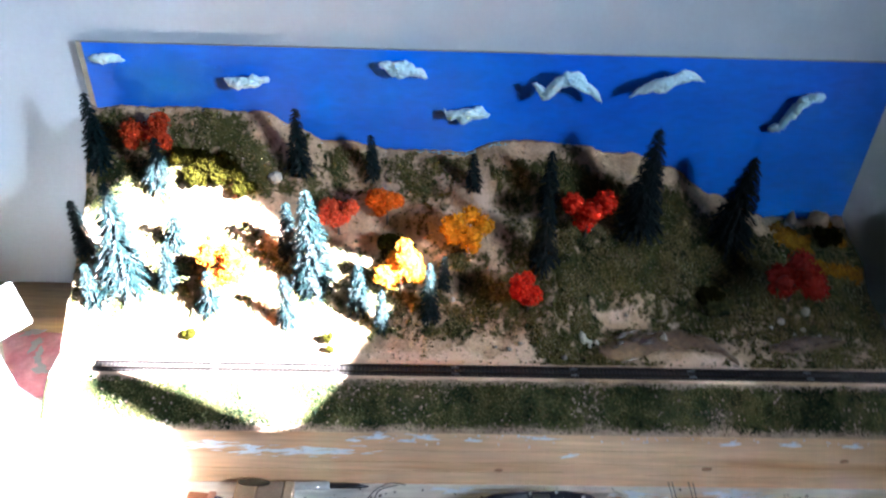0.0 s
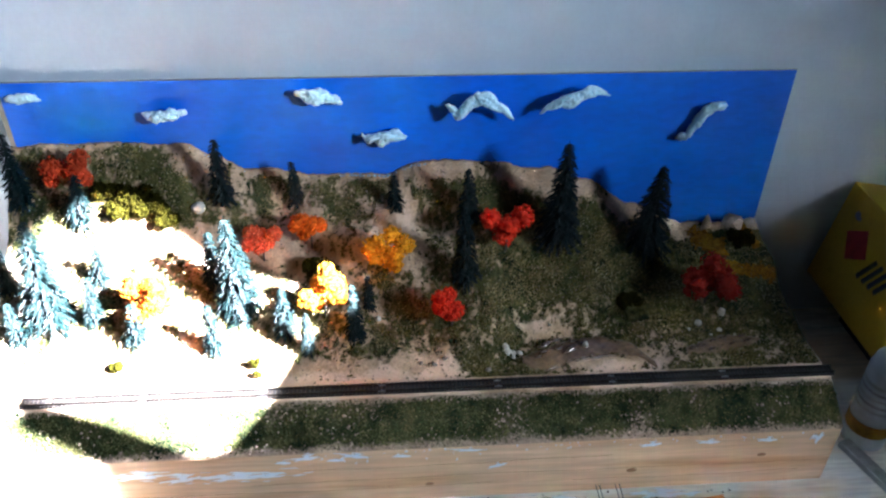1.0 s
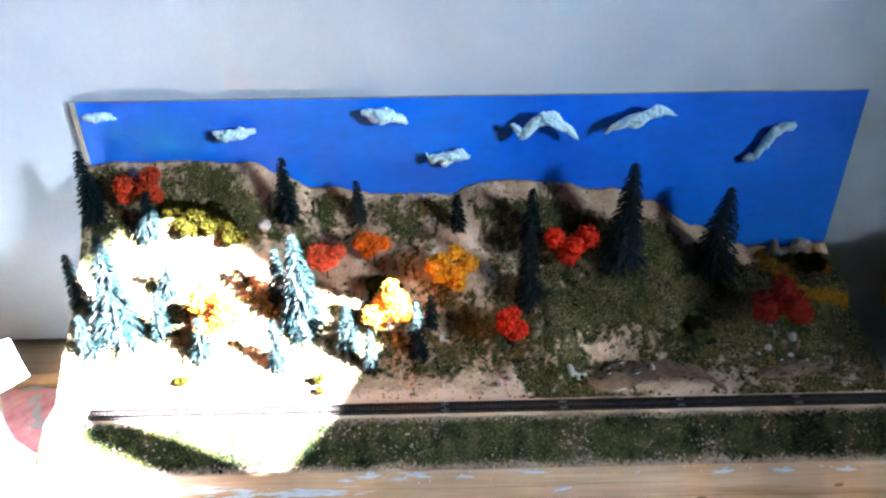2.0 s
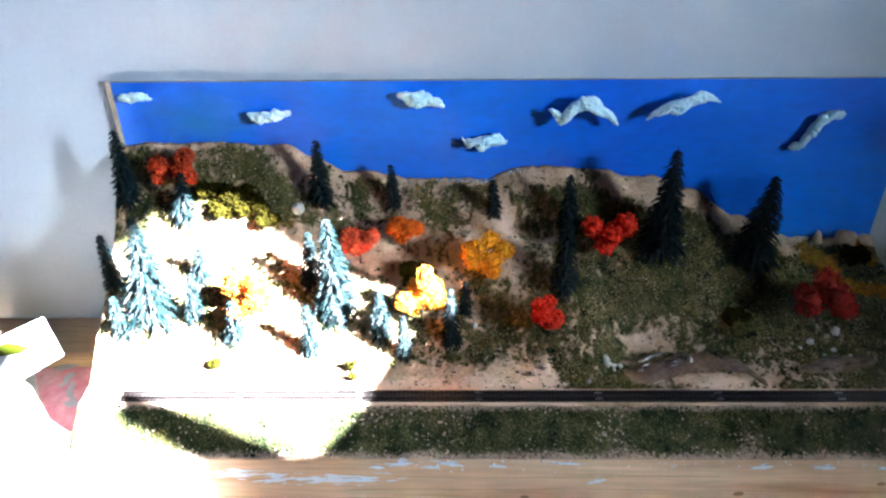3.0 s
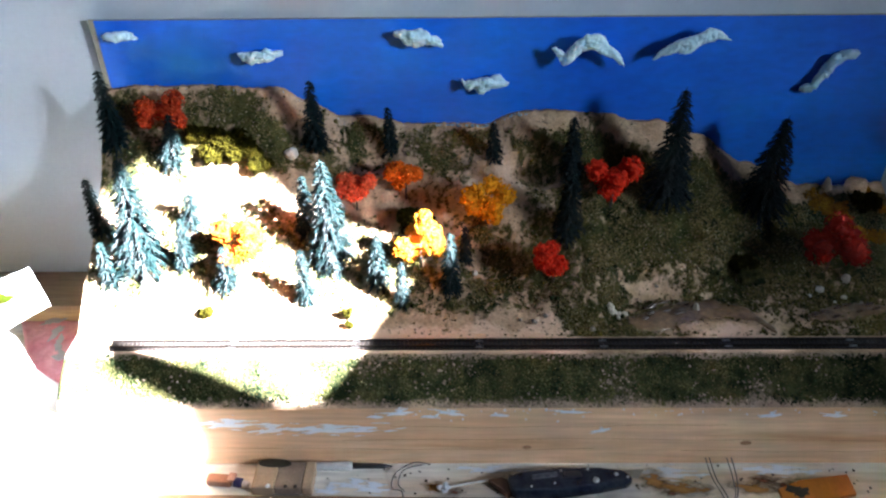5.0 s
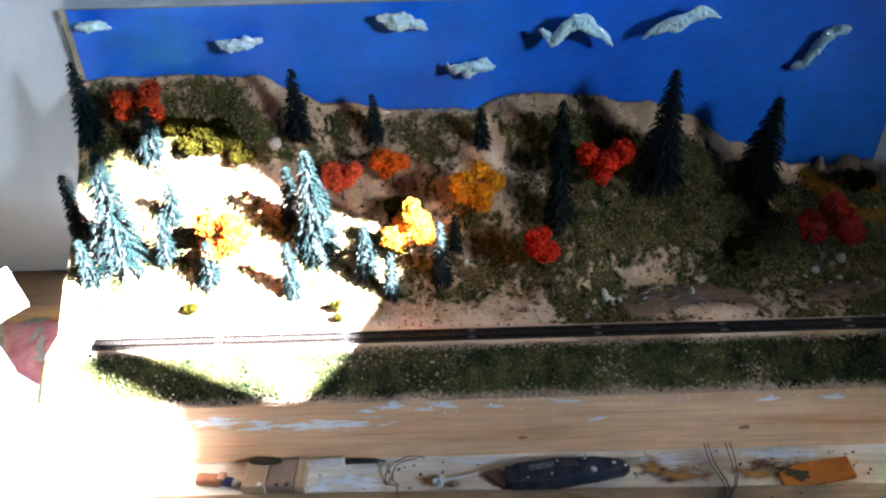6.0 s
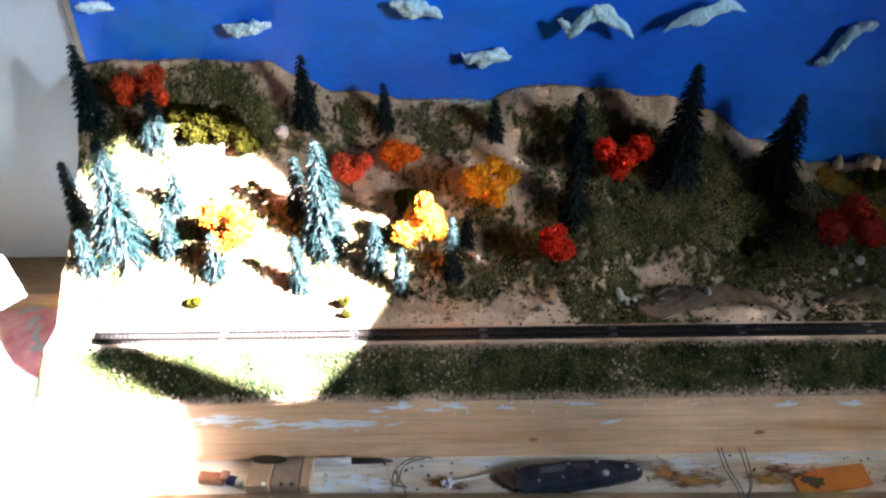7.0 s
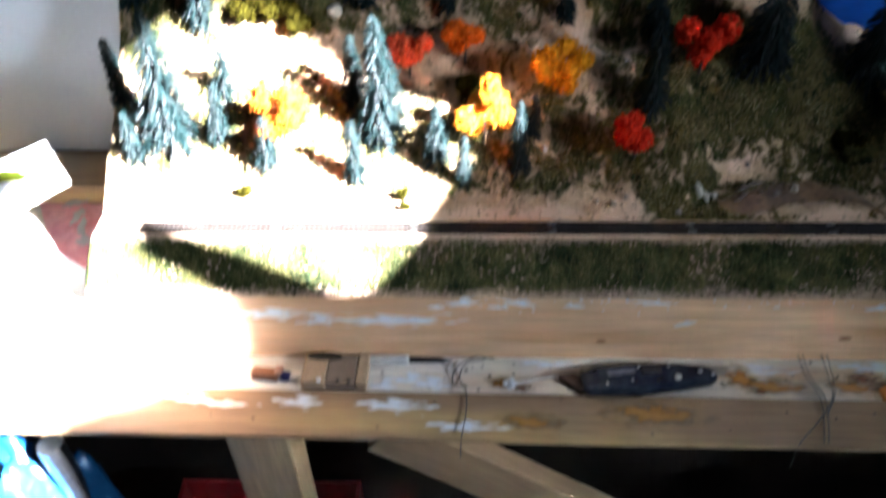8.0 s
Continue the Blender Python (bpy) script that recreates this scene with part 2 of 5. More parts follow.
def brushed(m, ragged=0.9, thick=1.0, fine=260, soft=0.82, drawn=0.45):
    """Lets a dab of paint thin out towards its ragged edge, in streaks along its length."""
    n, l = m.node_tree.nodes, m.node_tree.links
    co, mid, t, mp = (n.new("ShaderNode" + k) for k in ("TexCoord", "VectorMath", "TexNoise", "Mapping"))
    mid.operation = "SUBTRACT"
    mid.inputs[1].default_value = (0.5, 0.5, 0.5)
    l.new(co.outputs["Generated"], mid.inputs[0])
    far = n.new("ShaderNodeVectorMath")
    far.operation = "LENGTH"
    flat = n.new("ShaderNodeVectorMath")
    flat.operation = "MULTIPLY"
    flat.inputs[1].default_value = (2, 2, 0)
    l.new(mid.outputs[0], flat.inputs[0]), l.new(flat.outputs[0], far.inputs[0])
    mp.inputs["Scale"].default_value = (drawn, 1, 1)
    l.new(co.outputs["Object"], mp.inputs[0])
    t.inputs["Scale"].default_value, t.inputs["Detail"].default_value = fine, 5.0
    l.new(mp.outputs[0], t.inputs["Vector"])
    a, b, r = n.new("ShaderNodeMath"), n.new("ShaderNodeMath"), n.new("ShaderNodeMapRange")
    a.operation, b.operation = "MULTIPLY", "SUBTRACT"
    a.inputs[1].default_value = ragged * 2
    l.new(t.outputs["Fac"], a.inputs[0]), l.new(a.outputs[0], b.inputs[0]), l.new(far.outputs["Value"], b.inputs[1])
    r.inputs["From Min"].default_value, r.inputs["From Max"].default_value = ragged - 0.49 - soft / 2, ragged - 0.49 + soft / 2
    r.inputs["To Max"].default_value = thick
    l.new(b.outputs[0], r.inputs["Value"]), l.new(r.outputs[0], n["Principled BSDF"].inputs["Alpha"])
    return m


brushed(PAINT_OCHRE, 0.95, 0.9, 120)
SMEAR_WHITE = brushed(material("thin_white_paint", (0.70, 0.80, 0.92), (0.84, 0.87, 0.92), 150, 0.45, 0.2, 5, depth=0.0001, spread=0.08), 1.7, 1.0, 230, 0.05, 0.16)
SKY_PATCH = brushed(material("light_blue_paint", (0.10, 0.52, 0.98), (0.09, 0.47, 0.95), 30, 0.5, 0.2, 20, depth=0.0003, spread=0.08), 0.7, 0.30, 45)
STAIN_RED = brushed(material("dried_red_brown_paint", (0.13, 0.035, 0.018), (0.20, 0.06, 0.02), 90, 0.5, 0.3, 5, depth=0.0003, spread=0.2), 1.0, 0.85)
PAINT_DARK = material("dried_dark_paint", (0.05, 0.035, 0.025), None, 150, 0.5, 0.3, depth=0.0003, spread=0.3)
ORANGE_CARD = material("orange_plastic", (0.62, 0.19, 0.015), (0.55, 0.15, 0.012), 30, 0.45, 0.1, spread=0.1, third=(0.20, 0.06, 0.02))
BROWN = material("brown_handle", (0.30, 0.12, 0.055), (0.24, 0.09, 0.04), 80, 0.45, 0.1, spread=0.15)
matt(GREEN_PRINT, 0.05)
BLUE_BAG = gloss_coat(material("blue_wrapper", (0.005, 0.045, 0.13), (0.010, 0.07, 0.16), 22, 0.35, 0.4, 5, spread=0.15, depth=0.004), 0.15, 0.3)
WORN_PANEL = material("worn_grey_print", (0.16, 0.18, 0.21), (0.05, 0.06, 0.08), 220, 0.4, 0.1, 4, spread=0.3)
BAND_CARD = material("grey_tan_card", (0.27, 0.20, 0.15), (0.22, 0.16, 0.115), 60, 0.8, 0.2, depth=0.0004, spread=0.12)
DARK_OLIVE = material("dark_olive_plastic", (0.035, 0.03, 0.018), None, 60, 0.4, 0.1, spread=0.15)
PINK_BLOCK = material("pinkish_plastic", (0.50, 0.27, 0.20), None, 60, 0.5, 0.1, spread=0.1)
DARK_BROWN = material("dark_brown_plastic", (0.11, 0.05, 0.025), None, 60, 0.5, 0.1, spread=0.2)
GRAIN = material("dark_pine_grain", (0.26, 0.12, 0.05), (0.34, 0.17, 0.075), 60, 0.55, 0.1, spread=0.2)
NAVY = material("dark_blue_plastic", (0.03, 0.03, 0.12), None, 60, 0.4, 0.1, spread=0.15)

# ---- builders ----


def part(name, bm, mat, parent=None, label="", smooth=False):
    data = bpy.data.meshes.new(name)
    bm.normal_update()
    bm.to_mesh(data)
    bm.free()
    data.materials.append(mat)
    if smooth:
        data.polygons.foreach_set("use_smooth", [True] * len(data.polygons))
    ob = new(name, data)
    if parent is not None:
        ob.parent = parent
    if label:
        ob["label"] = label
    return ob


def thing(name, place, label, category, group="", rz=0.0, kind=""):
    ob = tagged(new(name), label, category, group, kind)
    ob.matrix_basis = pose(*place, 0, 0, rz)
    return ob


def box(bm, a, b, bevel=0.0, turn=None, segments=2):
    """A box between two corners, its edges rounded, turned about its middle."""
    a, b = Vector(a), Vector(b)
    m = Matrix.Translation((a + b) / 2) @ (turn or Matrix()) @ Matrix.Diagonal((*(b - a), 1))
    made = bmesh.ops.create_cube(bm, size=1, matrix=m)["verts"]
    if bevel:
        edges = list({e for v in made for e in v.link_edges})
        bmesh.ops.bevel(bm, geom=edges, offset=bevel, segments=segments, affect="EDGES", profile=0.6)
    return bm


def tube(bm, points, radius, sides=8, taper=None):
    """A round tube along points; taper: the radius at each point."""
    rings = []
    for i, p in enumerate(points):
        p = Vector(p)
        way = (Vector(points[min(i + 1, len(points) - 1)]) - Vector(points[max(i - 1, 0)])).normalized()
        side = way.orthogonal().normalized()
        if abs(way.z) < 0.9:
            side = way.cross((0, 0, 1)).normalized()
        up = side.cross(way)
        r = taper[i] if taper else radius
        rings.append([bm.verts.new(p + r * (math.cos(k * math.tau / sides) * side + math.sin(k * math.tau / sides) * up)) for k in range(sides)])
    for a, b in zip(rings, rings[1:]):
        for k in range(sides):
            bm.faces.new((a[k], a[(k + 1) % sides], b[(k + 1) % sides], b[k]))
    bm.faces.new(rings[0][::-1]), bm.faces.new(rings[-1])
    return bm


def lathe(bm, profile, sides=32, centre=(0, 0, 0)):
    """A turned body from (radius, height) pairs."""
    c = Vector(centre)
    rings = [[bm.verts.new(c + Vector((r * math.cos(k * math.tau / sides), r * math.sin(k * math.tau / sides), z))) for k in range(sides)] for r, z in profile]
    for a, b in zip(rings, rings[1:]):
        for k in range(sides):
            bm.faces.new((a[k], a[(k + 1) % sides], b[(k + 1) % sides], b[k]))
    bm.faces.new(rings[0][::-1]), bm.faces.new(rings[-1])
    return bm


def slab(bm, outline, thick, m=None):
    """A flat piece with the given outline in x and y, from z = 0 up to its thickness, placed by m."""
    m = m or Matrix()
    low = [bm.verts.new(m @ Vector((x, y, 0))) for x, y in outline]
    top = [bm.verts.new(m @ Vector((x, y, thick))) for x, y in outline]
    bm.faces.new(top), bm.faces.new(low[::-1])
    for k in range(len(low)):
        j = (k + 1) % len(low)
        bm.faces.new((low[k], low[j], top[j], top[k]))
    return bm


def blob(rng, w, h, n=22, rough=0.3):
    """An uneven outline about w by h."""
    a, b, c = (rng.uniform(0, 6.28) for _ in range(3))
    out = []
    for k in range(n):
        t = k * math.tau / n
        r = 1 + rough * (0.5 * math.sin(2 * t + a) + 0.4 * math.sin(3 * t + b) + 0.35 * math.sin(7 * t + c)) + rng.uniform(-0.12, 0.12) * rough * 2
        out.append((w / 2 * r * math.cos(t), h / 2 * r * math.sin(t)))
    return out


ICO = bmesh.new()
bmesh.ops.create_icosphere(ICO, subdivisions=1, radius=1)
ICO.verts.ensure_lookup_table()
ICO_V, ICO_F = [v.co.copy() for v in ICO.verts], [[v.index for v in f.verts] for f in ICO.faces]
ICO.free()
CHIP_V = [Vector(v) for v in ((1, 0, 0), (-1, 0, 0), (0, 1, 0), (0, -1, 0), (0, 0, 1), (0, 0, -1))]
CHIP_F = [(0, 2, 4), (2, 1, 4), (1, 3, 4), (3, 0, 4), (2, 0, 5), (1, 2, 5), (3, 1, 5), (0, 3, 5)]


def lumps(name, places, mat, rng, parent=None, chip=False, label="", flat=1.0):
    """Many small uneven lumps in one mesh; places: (centre, radius)."""
    base, faces_of = (CHIP_V, CHIP_F) if chip else (ICO_V, ICO_F)
    verts, faces = [], []
    for centre, r in places:
        q = Euler((rng.uniform(0, 6.28), rng.uniform(0, 6.28), rng.uniform(0, 6.28))).to_matrix()
        at = len(verts)
        for v in base:
            p = q @ (v * r * rng.uniform(0.7, 1.25))
            verts.append((centre[0] + p.x, centre[1] + p.y, centre[2] + p.z * flat))
        faces += [tuple(at + i for i in f) for f in faces_of]
    data = bpy.data.meshes.new(name)
    data.from_pydata(verts, [], faces)
    data.materials.append(mat)
    ob = new(name, data)
    if parent is not None:
        ob.parent = parent
    if label:
        ob["label"] = label
    return ob


# ---- the room ----
BACK, LEFT, FRONT, TOP, BENCH, GROUND = 0.2445, -1.7, -2.2, 2.45, -0.12, -0.90


def wall(name, a, b, mat=WALL):
    return tagged(part(name, box(bmesh.new(), a, b), mat), "plain painted room wall", "wall", kind="structure")


wall("wall_back", (LEFT - 0.1, BACK, GROUND), (RIGHT + 0.1, BACK + 0.1, TOP))
# Unseen walls added to close the room, near-black to keep shadows dark.
wall("wall_left", (LEFT - 0.1, FRONT, GROUND), (LEFT, BACK, TOP), BOUNCE_CUT_WALL)
wall("wall_front", (LEFT - 0.1, FRONT - 0.1, GROUND), (RIGHT + 0.1, FRONT, TOP), BOUNCE_CUT_WALL)


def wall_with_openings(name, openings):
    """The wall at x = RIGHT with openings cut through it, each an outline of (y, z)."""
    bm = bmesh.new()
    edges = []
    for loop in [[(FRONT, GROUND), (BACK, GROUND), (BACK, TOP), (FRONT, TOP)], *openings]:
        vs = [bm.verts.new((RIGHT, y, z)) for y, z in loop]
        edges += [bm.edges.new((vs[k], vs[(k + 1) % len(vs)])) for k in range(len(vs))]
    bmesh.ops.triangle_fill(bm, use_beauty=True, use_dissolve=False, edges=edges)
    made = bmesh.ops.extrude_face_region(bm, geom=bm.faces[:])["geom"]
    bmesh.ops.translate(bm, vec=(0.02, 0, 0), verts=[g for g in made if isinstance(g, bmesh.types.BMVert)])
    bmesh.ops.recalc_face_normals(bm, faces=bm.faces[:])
    return tagged(part(name, bm, BOUNCE_CUT_WALL), "unseen near-black wall with openings cut to shape the sun", "wall", kind="structure")


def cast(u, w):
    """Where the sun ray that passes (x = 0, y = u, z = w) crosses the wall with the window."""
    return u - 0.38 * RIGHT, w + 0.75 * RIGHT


# First two openings are cut to the outlines of the sun patches they cast.
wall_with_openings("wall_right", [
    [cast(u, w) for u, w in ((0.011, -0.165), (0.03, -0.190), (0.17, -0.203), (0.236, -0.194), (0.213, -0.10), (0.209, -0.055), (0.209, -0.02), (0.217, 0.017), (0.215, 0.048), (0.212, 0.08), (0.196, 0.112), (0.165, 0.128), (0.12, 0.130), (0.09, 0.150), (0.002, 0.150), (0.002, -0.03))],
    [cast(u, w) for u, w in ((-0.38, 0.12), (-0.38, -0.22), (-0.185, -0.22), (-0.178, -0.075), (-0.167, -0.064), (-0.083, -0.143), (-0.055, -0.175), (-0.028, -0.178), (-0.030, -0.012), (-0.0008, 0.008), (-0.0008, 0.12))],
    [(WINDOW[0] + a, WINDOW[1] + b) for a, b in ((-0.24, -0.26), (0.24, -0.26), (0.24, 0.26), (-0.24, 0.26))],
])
# Added window, unseen; the lamp in front gives the light, not the pane.
window = thing("added_window_1", (RIGHT, *WINDOW), "unseen frosted window added behind the stand-in sky lamp", "window", kind="structure")
for a, b in (((0, -0.24, -0.26), (0.02, -0.205, 0.26)), ((0, 0.205, -0.26), (0.02, 0.24, 0.26)), ((0, -0.204, -0.26), (0.02, 0.204, -0.225)), ((0, -0.204, 0.225), (0.02, 0.204, 0.26))):
    part("window_frame", box(bmesh.new(), a, b, 0.002), BOUNCE_CUT_WALL, window)
part("pane", box(bmesh.new(), (0.007, -0.204, -0.224), (0.012, 0.204, 0.224)), FROSTED, window, "frosted glass pane")
tagged(part("ceiling", box(bmesh.new(), (LEFT - 0.1, FRONT - 0.1, TOP), (RIGHT + 0.1, BACK + 0.1, TOP + 0.1)), CEILING), "unseen near-black room ceiling that cuts bounced light", "ceiling", kind="structure")
tagged(part("floor", box(bmesh.new(), (LEFT - 0.1, FRONT - 0.1, GROUND - 0.1), (RIGHT + 0.1, BACK + 0.1, GROUND)), FLOOR), "dark floor under the workbench", "floor", kind="structure")

# ---- the workbench ----
bench = thing("workbench", (0, 0, BENCH), "paint-stained wooden workbench made of planks against the wall", "workbench")
for y0, y1 in ((-0.128, 0.055), (0.0565, 0.2), (0.2015, 0.2435)):
    part("plank", box(bmesh.new(), (-1.25, y0, -0.03), (1.5, y1, 0), 0.0015), BENCH_WOOD, bench)
part("edge_board", box(bmesh.new(), (-1.4, -0.0515, 0.0004), (1.35, 0, 0.0045), 0.0015), RAIL_WOOD, bench, "front edge board with paint stains").matrix_basis = pose(0.15, -0.1005, 0, 0, 0, -0.8)
for x0, x1 in ((0.075, 0.136), (-1.2, -1.13), (1.38, 1.45)):
    part("leg", box(bmesh.new(), (x0, -0.127, GROUND - BENCH), (x1, -0.085, -0.0305), 0.003), LEG_WOOD, bench)
part("brace", box(bmesh.new(), (-0.03, -0.012, -0.23), (0.03, 0.012, 0.23), 0.002, pose(0, 0, 0, 0, 0, 0)), LEG_WOOD, bench, "diagonal timber brace").matrix_basis = pose(0.407, -0.110, -0.181, 0, -52, 0)
# Added board: its near-black stands in for the shade under the bench.
part("shade_panel", box(bmesh.new(), (-1.25, 0.222, GROUND - BENCH), (1.5, 0.236, -0.0305), 0.001), UNDERSIDE_DARK, bench, "added near-black board standing in for shade under the bench")
part("pipe", tube(bmesh.new(), [(-0.085, -0.14, GROUND - BENCH), (-0.085, -0.14, -0.0305)], 0.012, 12), STEEL, bench, "grey metal support tube")

# ---- the model railway module ----
X0, X1, FACE, DECK = -0.043, 0.882, 0.237, -0.036
rng = random.Random(7)

base = thing("module_base", (0, 0, BENCH), "pine box frame under the landscape with paint smears", "base")
part("front_board", box(bmesh.new(), (X0, -0.058, 0), (X1, -0.039, DECK - BENCH), 0.0015), PINE_WOOD, base, "knotty pine front board with white paint smears")
part("back_board", box(bmesh.new(), (X0, 0.222, 0), (X1, 0.2365, DECK - BENCH), 0.001), PINE_WOOD, base)
for x in (X0, X1 - 0.018):
    part("side_board", box(bmesh.new(), (x, -0.0385, 0), (x + 0.018, 0.2215, DECK - BENCH), 0.001), PINE_WOOD, base)
part("deck", box(bmesh.new(), (X0 + 0.0185, -0.0385, DECK - BENCH - 0.012), (X1 - 0.0185, 0.2215, DECK - BENCH - 0.001)), BOARD, base)

CREST = ((-0.05, 0.172), (0.05, 0.178), (0.15, 0.174), (0.19, 0.157), (0.23, 0.137), (0.30, 0.130), (0.39, 0.129), (0.435, 0.139), (0.463, 0.144), (0.524, 0.14), (0.593, 0.131), (0.644, 0.111), (0.706, 0.076), (0.785, 0.043), (0.89, 0.047))


def ease(a, b, v):
    u = min(1, max(0, (v - a) / (b - a)))
    return u * u * (3 - 2 * u)


def crest(x):
    for (a, p), (b, q) in zip(CREST, CREST[1:]):
        if x <= b:
            return p + (q - p) * ease(a, b, x)
    return CREST[-1][1]


HOLLOWS = ((0.165, 0.205, 0.018, 0.020, 0.010), (0.26, 0.205, 0.020, 0.016, 0.009), (0.452, 0.188, 0.028, 0.020, 0.024), (0.550, 0.194, 0.036, 0.018, 0.027), (0.665, 0.200, 0.022, 0.025, 0.012), (0.30, 0.135, 0.04, 0.014, 0.006), (0.41, 0.090, 0.03, 0.02, 0.006), (0.715, 0.130, 0.030, 0.022, 0.011))


def hill(x, y):
    """The height of the landscape."""
    toe = 0.016 + 0.055 * ease(0.50, 0.56, x) * (1 - 0.25 * ease(0.78, 0.85, x))
    v = (y - toe) / (0.232 - toe)
    if v <= 0:
        return -0.004 + 0.0060 * math.exp(-(((x - 0.637) / 0.036) ** 2) - ((y - 0.029) / 0.0075) ** 2)
    v = min(v, 1.02)
    dips = sum(d * math.exp(-(((x - a) / p) ** 2) - ((y - b) / q) ** 2) for a, b, p, q, d in HOLLOWS)
    bumps = 0.0045 * math.sin(31 * x + 9 * y + 1) * math.sin(37 * y + 5 * x) + 0.003 * math.sin(71 * x + 2) * math.sin(83 * y + 0.5)
    bumps += ease(0.72, 0.98, v) * (0.007 * noise.noise((x * 22, y * 22, 7)) + 0.0018 * noise.noise((x * 60, y * 60, 2)))
    return -0.004 + (crest(x) + 0.004) * (0.8 * v + 0.2 * v**3) - dips + bumps * min(1, 4 * v) * (1 - 0.6 * ease(0.8, 1, v))


def verge(x, y):
    """The height of the grass bank in front of the track."""
    u = min(1.0, max(0.0, (-0.0125 - y) / 0.045))
    return -0.0042 - 0.029 * u + 0.0022 * math.sin(math.pi * u) + 0.0008 * math.sin(90 * x + 40 * y)


def sheet(name, xs, ys, height, low, mat, parent, rough=0.0, label="", cover=None, sand=None):
    """A ground sheet over a grid with closed sides down to low."""
    verts, faces = [], []
    nx, ny = len(xs), len(ys)
    for x in xs:
        for y in ys:
            z = height(x, y)
            if rough:
                z += rough * (1 + 0.3 * ease(0.205, 0.228, y)) * (noise.noise((x * 60, y * 60, 3)) + 0.6 * noise.noise((x * 170, y * 170, 9))) * min(1.0, max(0.05, (z + 0.004) / 0.01))
            verts.append((x, y, z))
    at = lambda i, j: i * ny + j
    for i in range(nx - 1):
        for j in range(ny - 1):
            faces.append((at(i, j), at(i + 1, j), at(i + 1, j + 1), at(i, j + 1)))
    ring = [at(i, 0) for i in range(nx)] + [at(nx - 1, j) for j in range(1, ny)] + [at(i, ny - 1) for i in range(nx - 2, -1, -1)] + [at(0, j) for j in range(ny - 2, 0, -1)]
    foot = len(verts)
    verts += [(verts[k][0], verts[k][1], low) for k in ring]
    for k in range(len(ring)):
        j = (k + 1) % len(ring)
        faces.append((ring[k], foot + k, foot + j, ring[j]))
    data = bpy.data.meshes.new(name)
    data.from_pydata(verts, [], faces)
    data.materials.append(mat)
    data.polygons.foreach_set("use_smooth", [True] * len(data.polygons))
    if cover:
        values = [cover(v[0], v[1]) for v in verts]
        data.attributes.new("foam_cover", "FLOAT", "POINT").data.foreach_set("value", values)
    if sand:
        data.attributes.new("pale_sand", "FLOAT", "POINT").data.foreach_set("value", [sand(v[0], v[1]) for v in verts])
    ob = new(name, data)
    ob.parent = parent
    if label:
        ob["label"] = label
    return ob


def steps(a, b, n):
    return [a + (b - a) * k / n for k in range(n + 1)]


hillside = thing("hillside", (0, 0, 0), "sculpted plaster hillside with green ground foam and bare tan earth", "hillside")


def green(x, y):
    """How thickly foam covers the hill there, 0 to 1."""
    v = (y - 0.012) / 0.222
    if y < 0.012:
        return 0.0
    g = 0.80 + 0.75 * noise.noise((x * 16, y * 16, 1)) + 0.62 * noise.noise((x * 48, y * 48, 5)) + 0.75 * noise.noise((x * 140, y * 140, 6)) + 0.5 * noise.noise((x * 330, y * 330, 8))
    g -= 1.6 * ease(0.965 - 0.07 * ease(0.40, 0.45, x), 1.02 - 0.05 * ease(0.40, 0.45, x), v) * (0.75 + 0.9 * noise.noise((x * 34, 3, 1)))
    g -= 1.1 * math.exp(-(((x - 0.165) / 0.026) ** 2) - ((y - 0.222) / 0.014) ** 2)
    g -= 1.2 * (1 - ease(0.04, 0.16, v)) * (1 - ease(0.455, 0.475, x))
    g -= 1.4 * math.exp(-(((x - 0.41) / 0.022) ** 2) - ((y - 0.185) / 0.05) ** 2)
    g -= 0.9 * math.exp(-(((x - 0.565) / 0.026) ** 2) - ((y - 0.080) / 0.010) ** 2)
    g -= 0.4 * math.exp(-(((x - 0.600) / 0.030) ** 2) - ((y - 0.100) / 0.012) ** 2)
    g -= 0.9 * math.exp(-(((x - 0.645) / 0.07) ** 2) - ((y - 0.03) / 0.02) ** 2)
    g -= 0.40 * (1 - ease(0.26, 0.32, x)) * (1 - ease(0.15, 0.18, y))
    g -= 0.18 * ease(0.28, 0.32, x) * (1 - ease(0.45, 0.5, x))
    g -= 0.40 * ease(0.16, 0.20, x) * (1 - ease(0.34, 0.40, x)) * ease(0.12, 0.15, y) * (1 + 1.5 * noise.noise((x * 60, y * 25, 11)))
    g += 0.5 * ease(0.46, 0.56, x) * ease(0.35, 0.5, v) * (1 - ease(0.85, 0.9, v))
    return max(0.04, min(1.0, g))


def spot(x, y, a, b, p, q):
    return math.exp(-(((x - a) / p) ** 2) - ((y - b) / q) ** 2)


def pale_sand(x, y):
    """Where light sand is strewn: along the track, on the bar in the pond and in a few bare places."""
    toe = (1 - ease(0.014, 0.034, y + 0.012 * noise.noise((x * 30, 4, 2)))) * (1 - ease(0.47, 0.50, x) + ease(0.60, 0.62, x) * (1 - ease(0.69, 0.71, x)) + 0.6 * ease(0.8, 0.83, x))
    bare = 0.75 * spot(x, y, 0.568, 0.085, 0.016, 0.009) + 0.75 * spot(x, y, 0.590, 0.092, 0.012, 0.005) + 0.8 * spot(x, y, 0.612, 0.110, 0.016, 0.004) + 0.8 * spot(x, y, 0.41, 0.185, 0.018, 0.03)
    return max(0.0, min(1.0, toe + bare + 0.5 * spot(x, y, 0.47, 0.035, 0.03, 0.016)))


sheet("ground", steps(X0, X1, 370), steps(-0.0122, 0.2362, 96), hill, DECK, HILL_GROUND, hillside, 0.0022, "tan plaster earth under the foam", green, pale_sand)

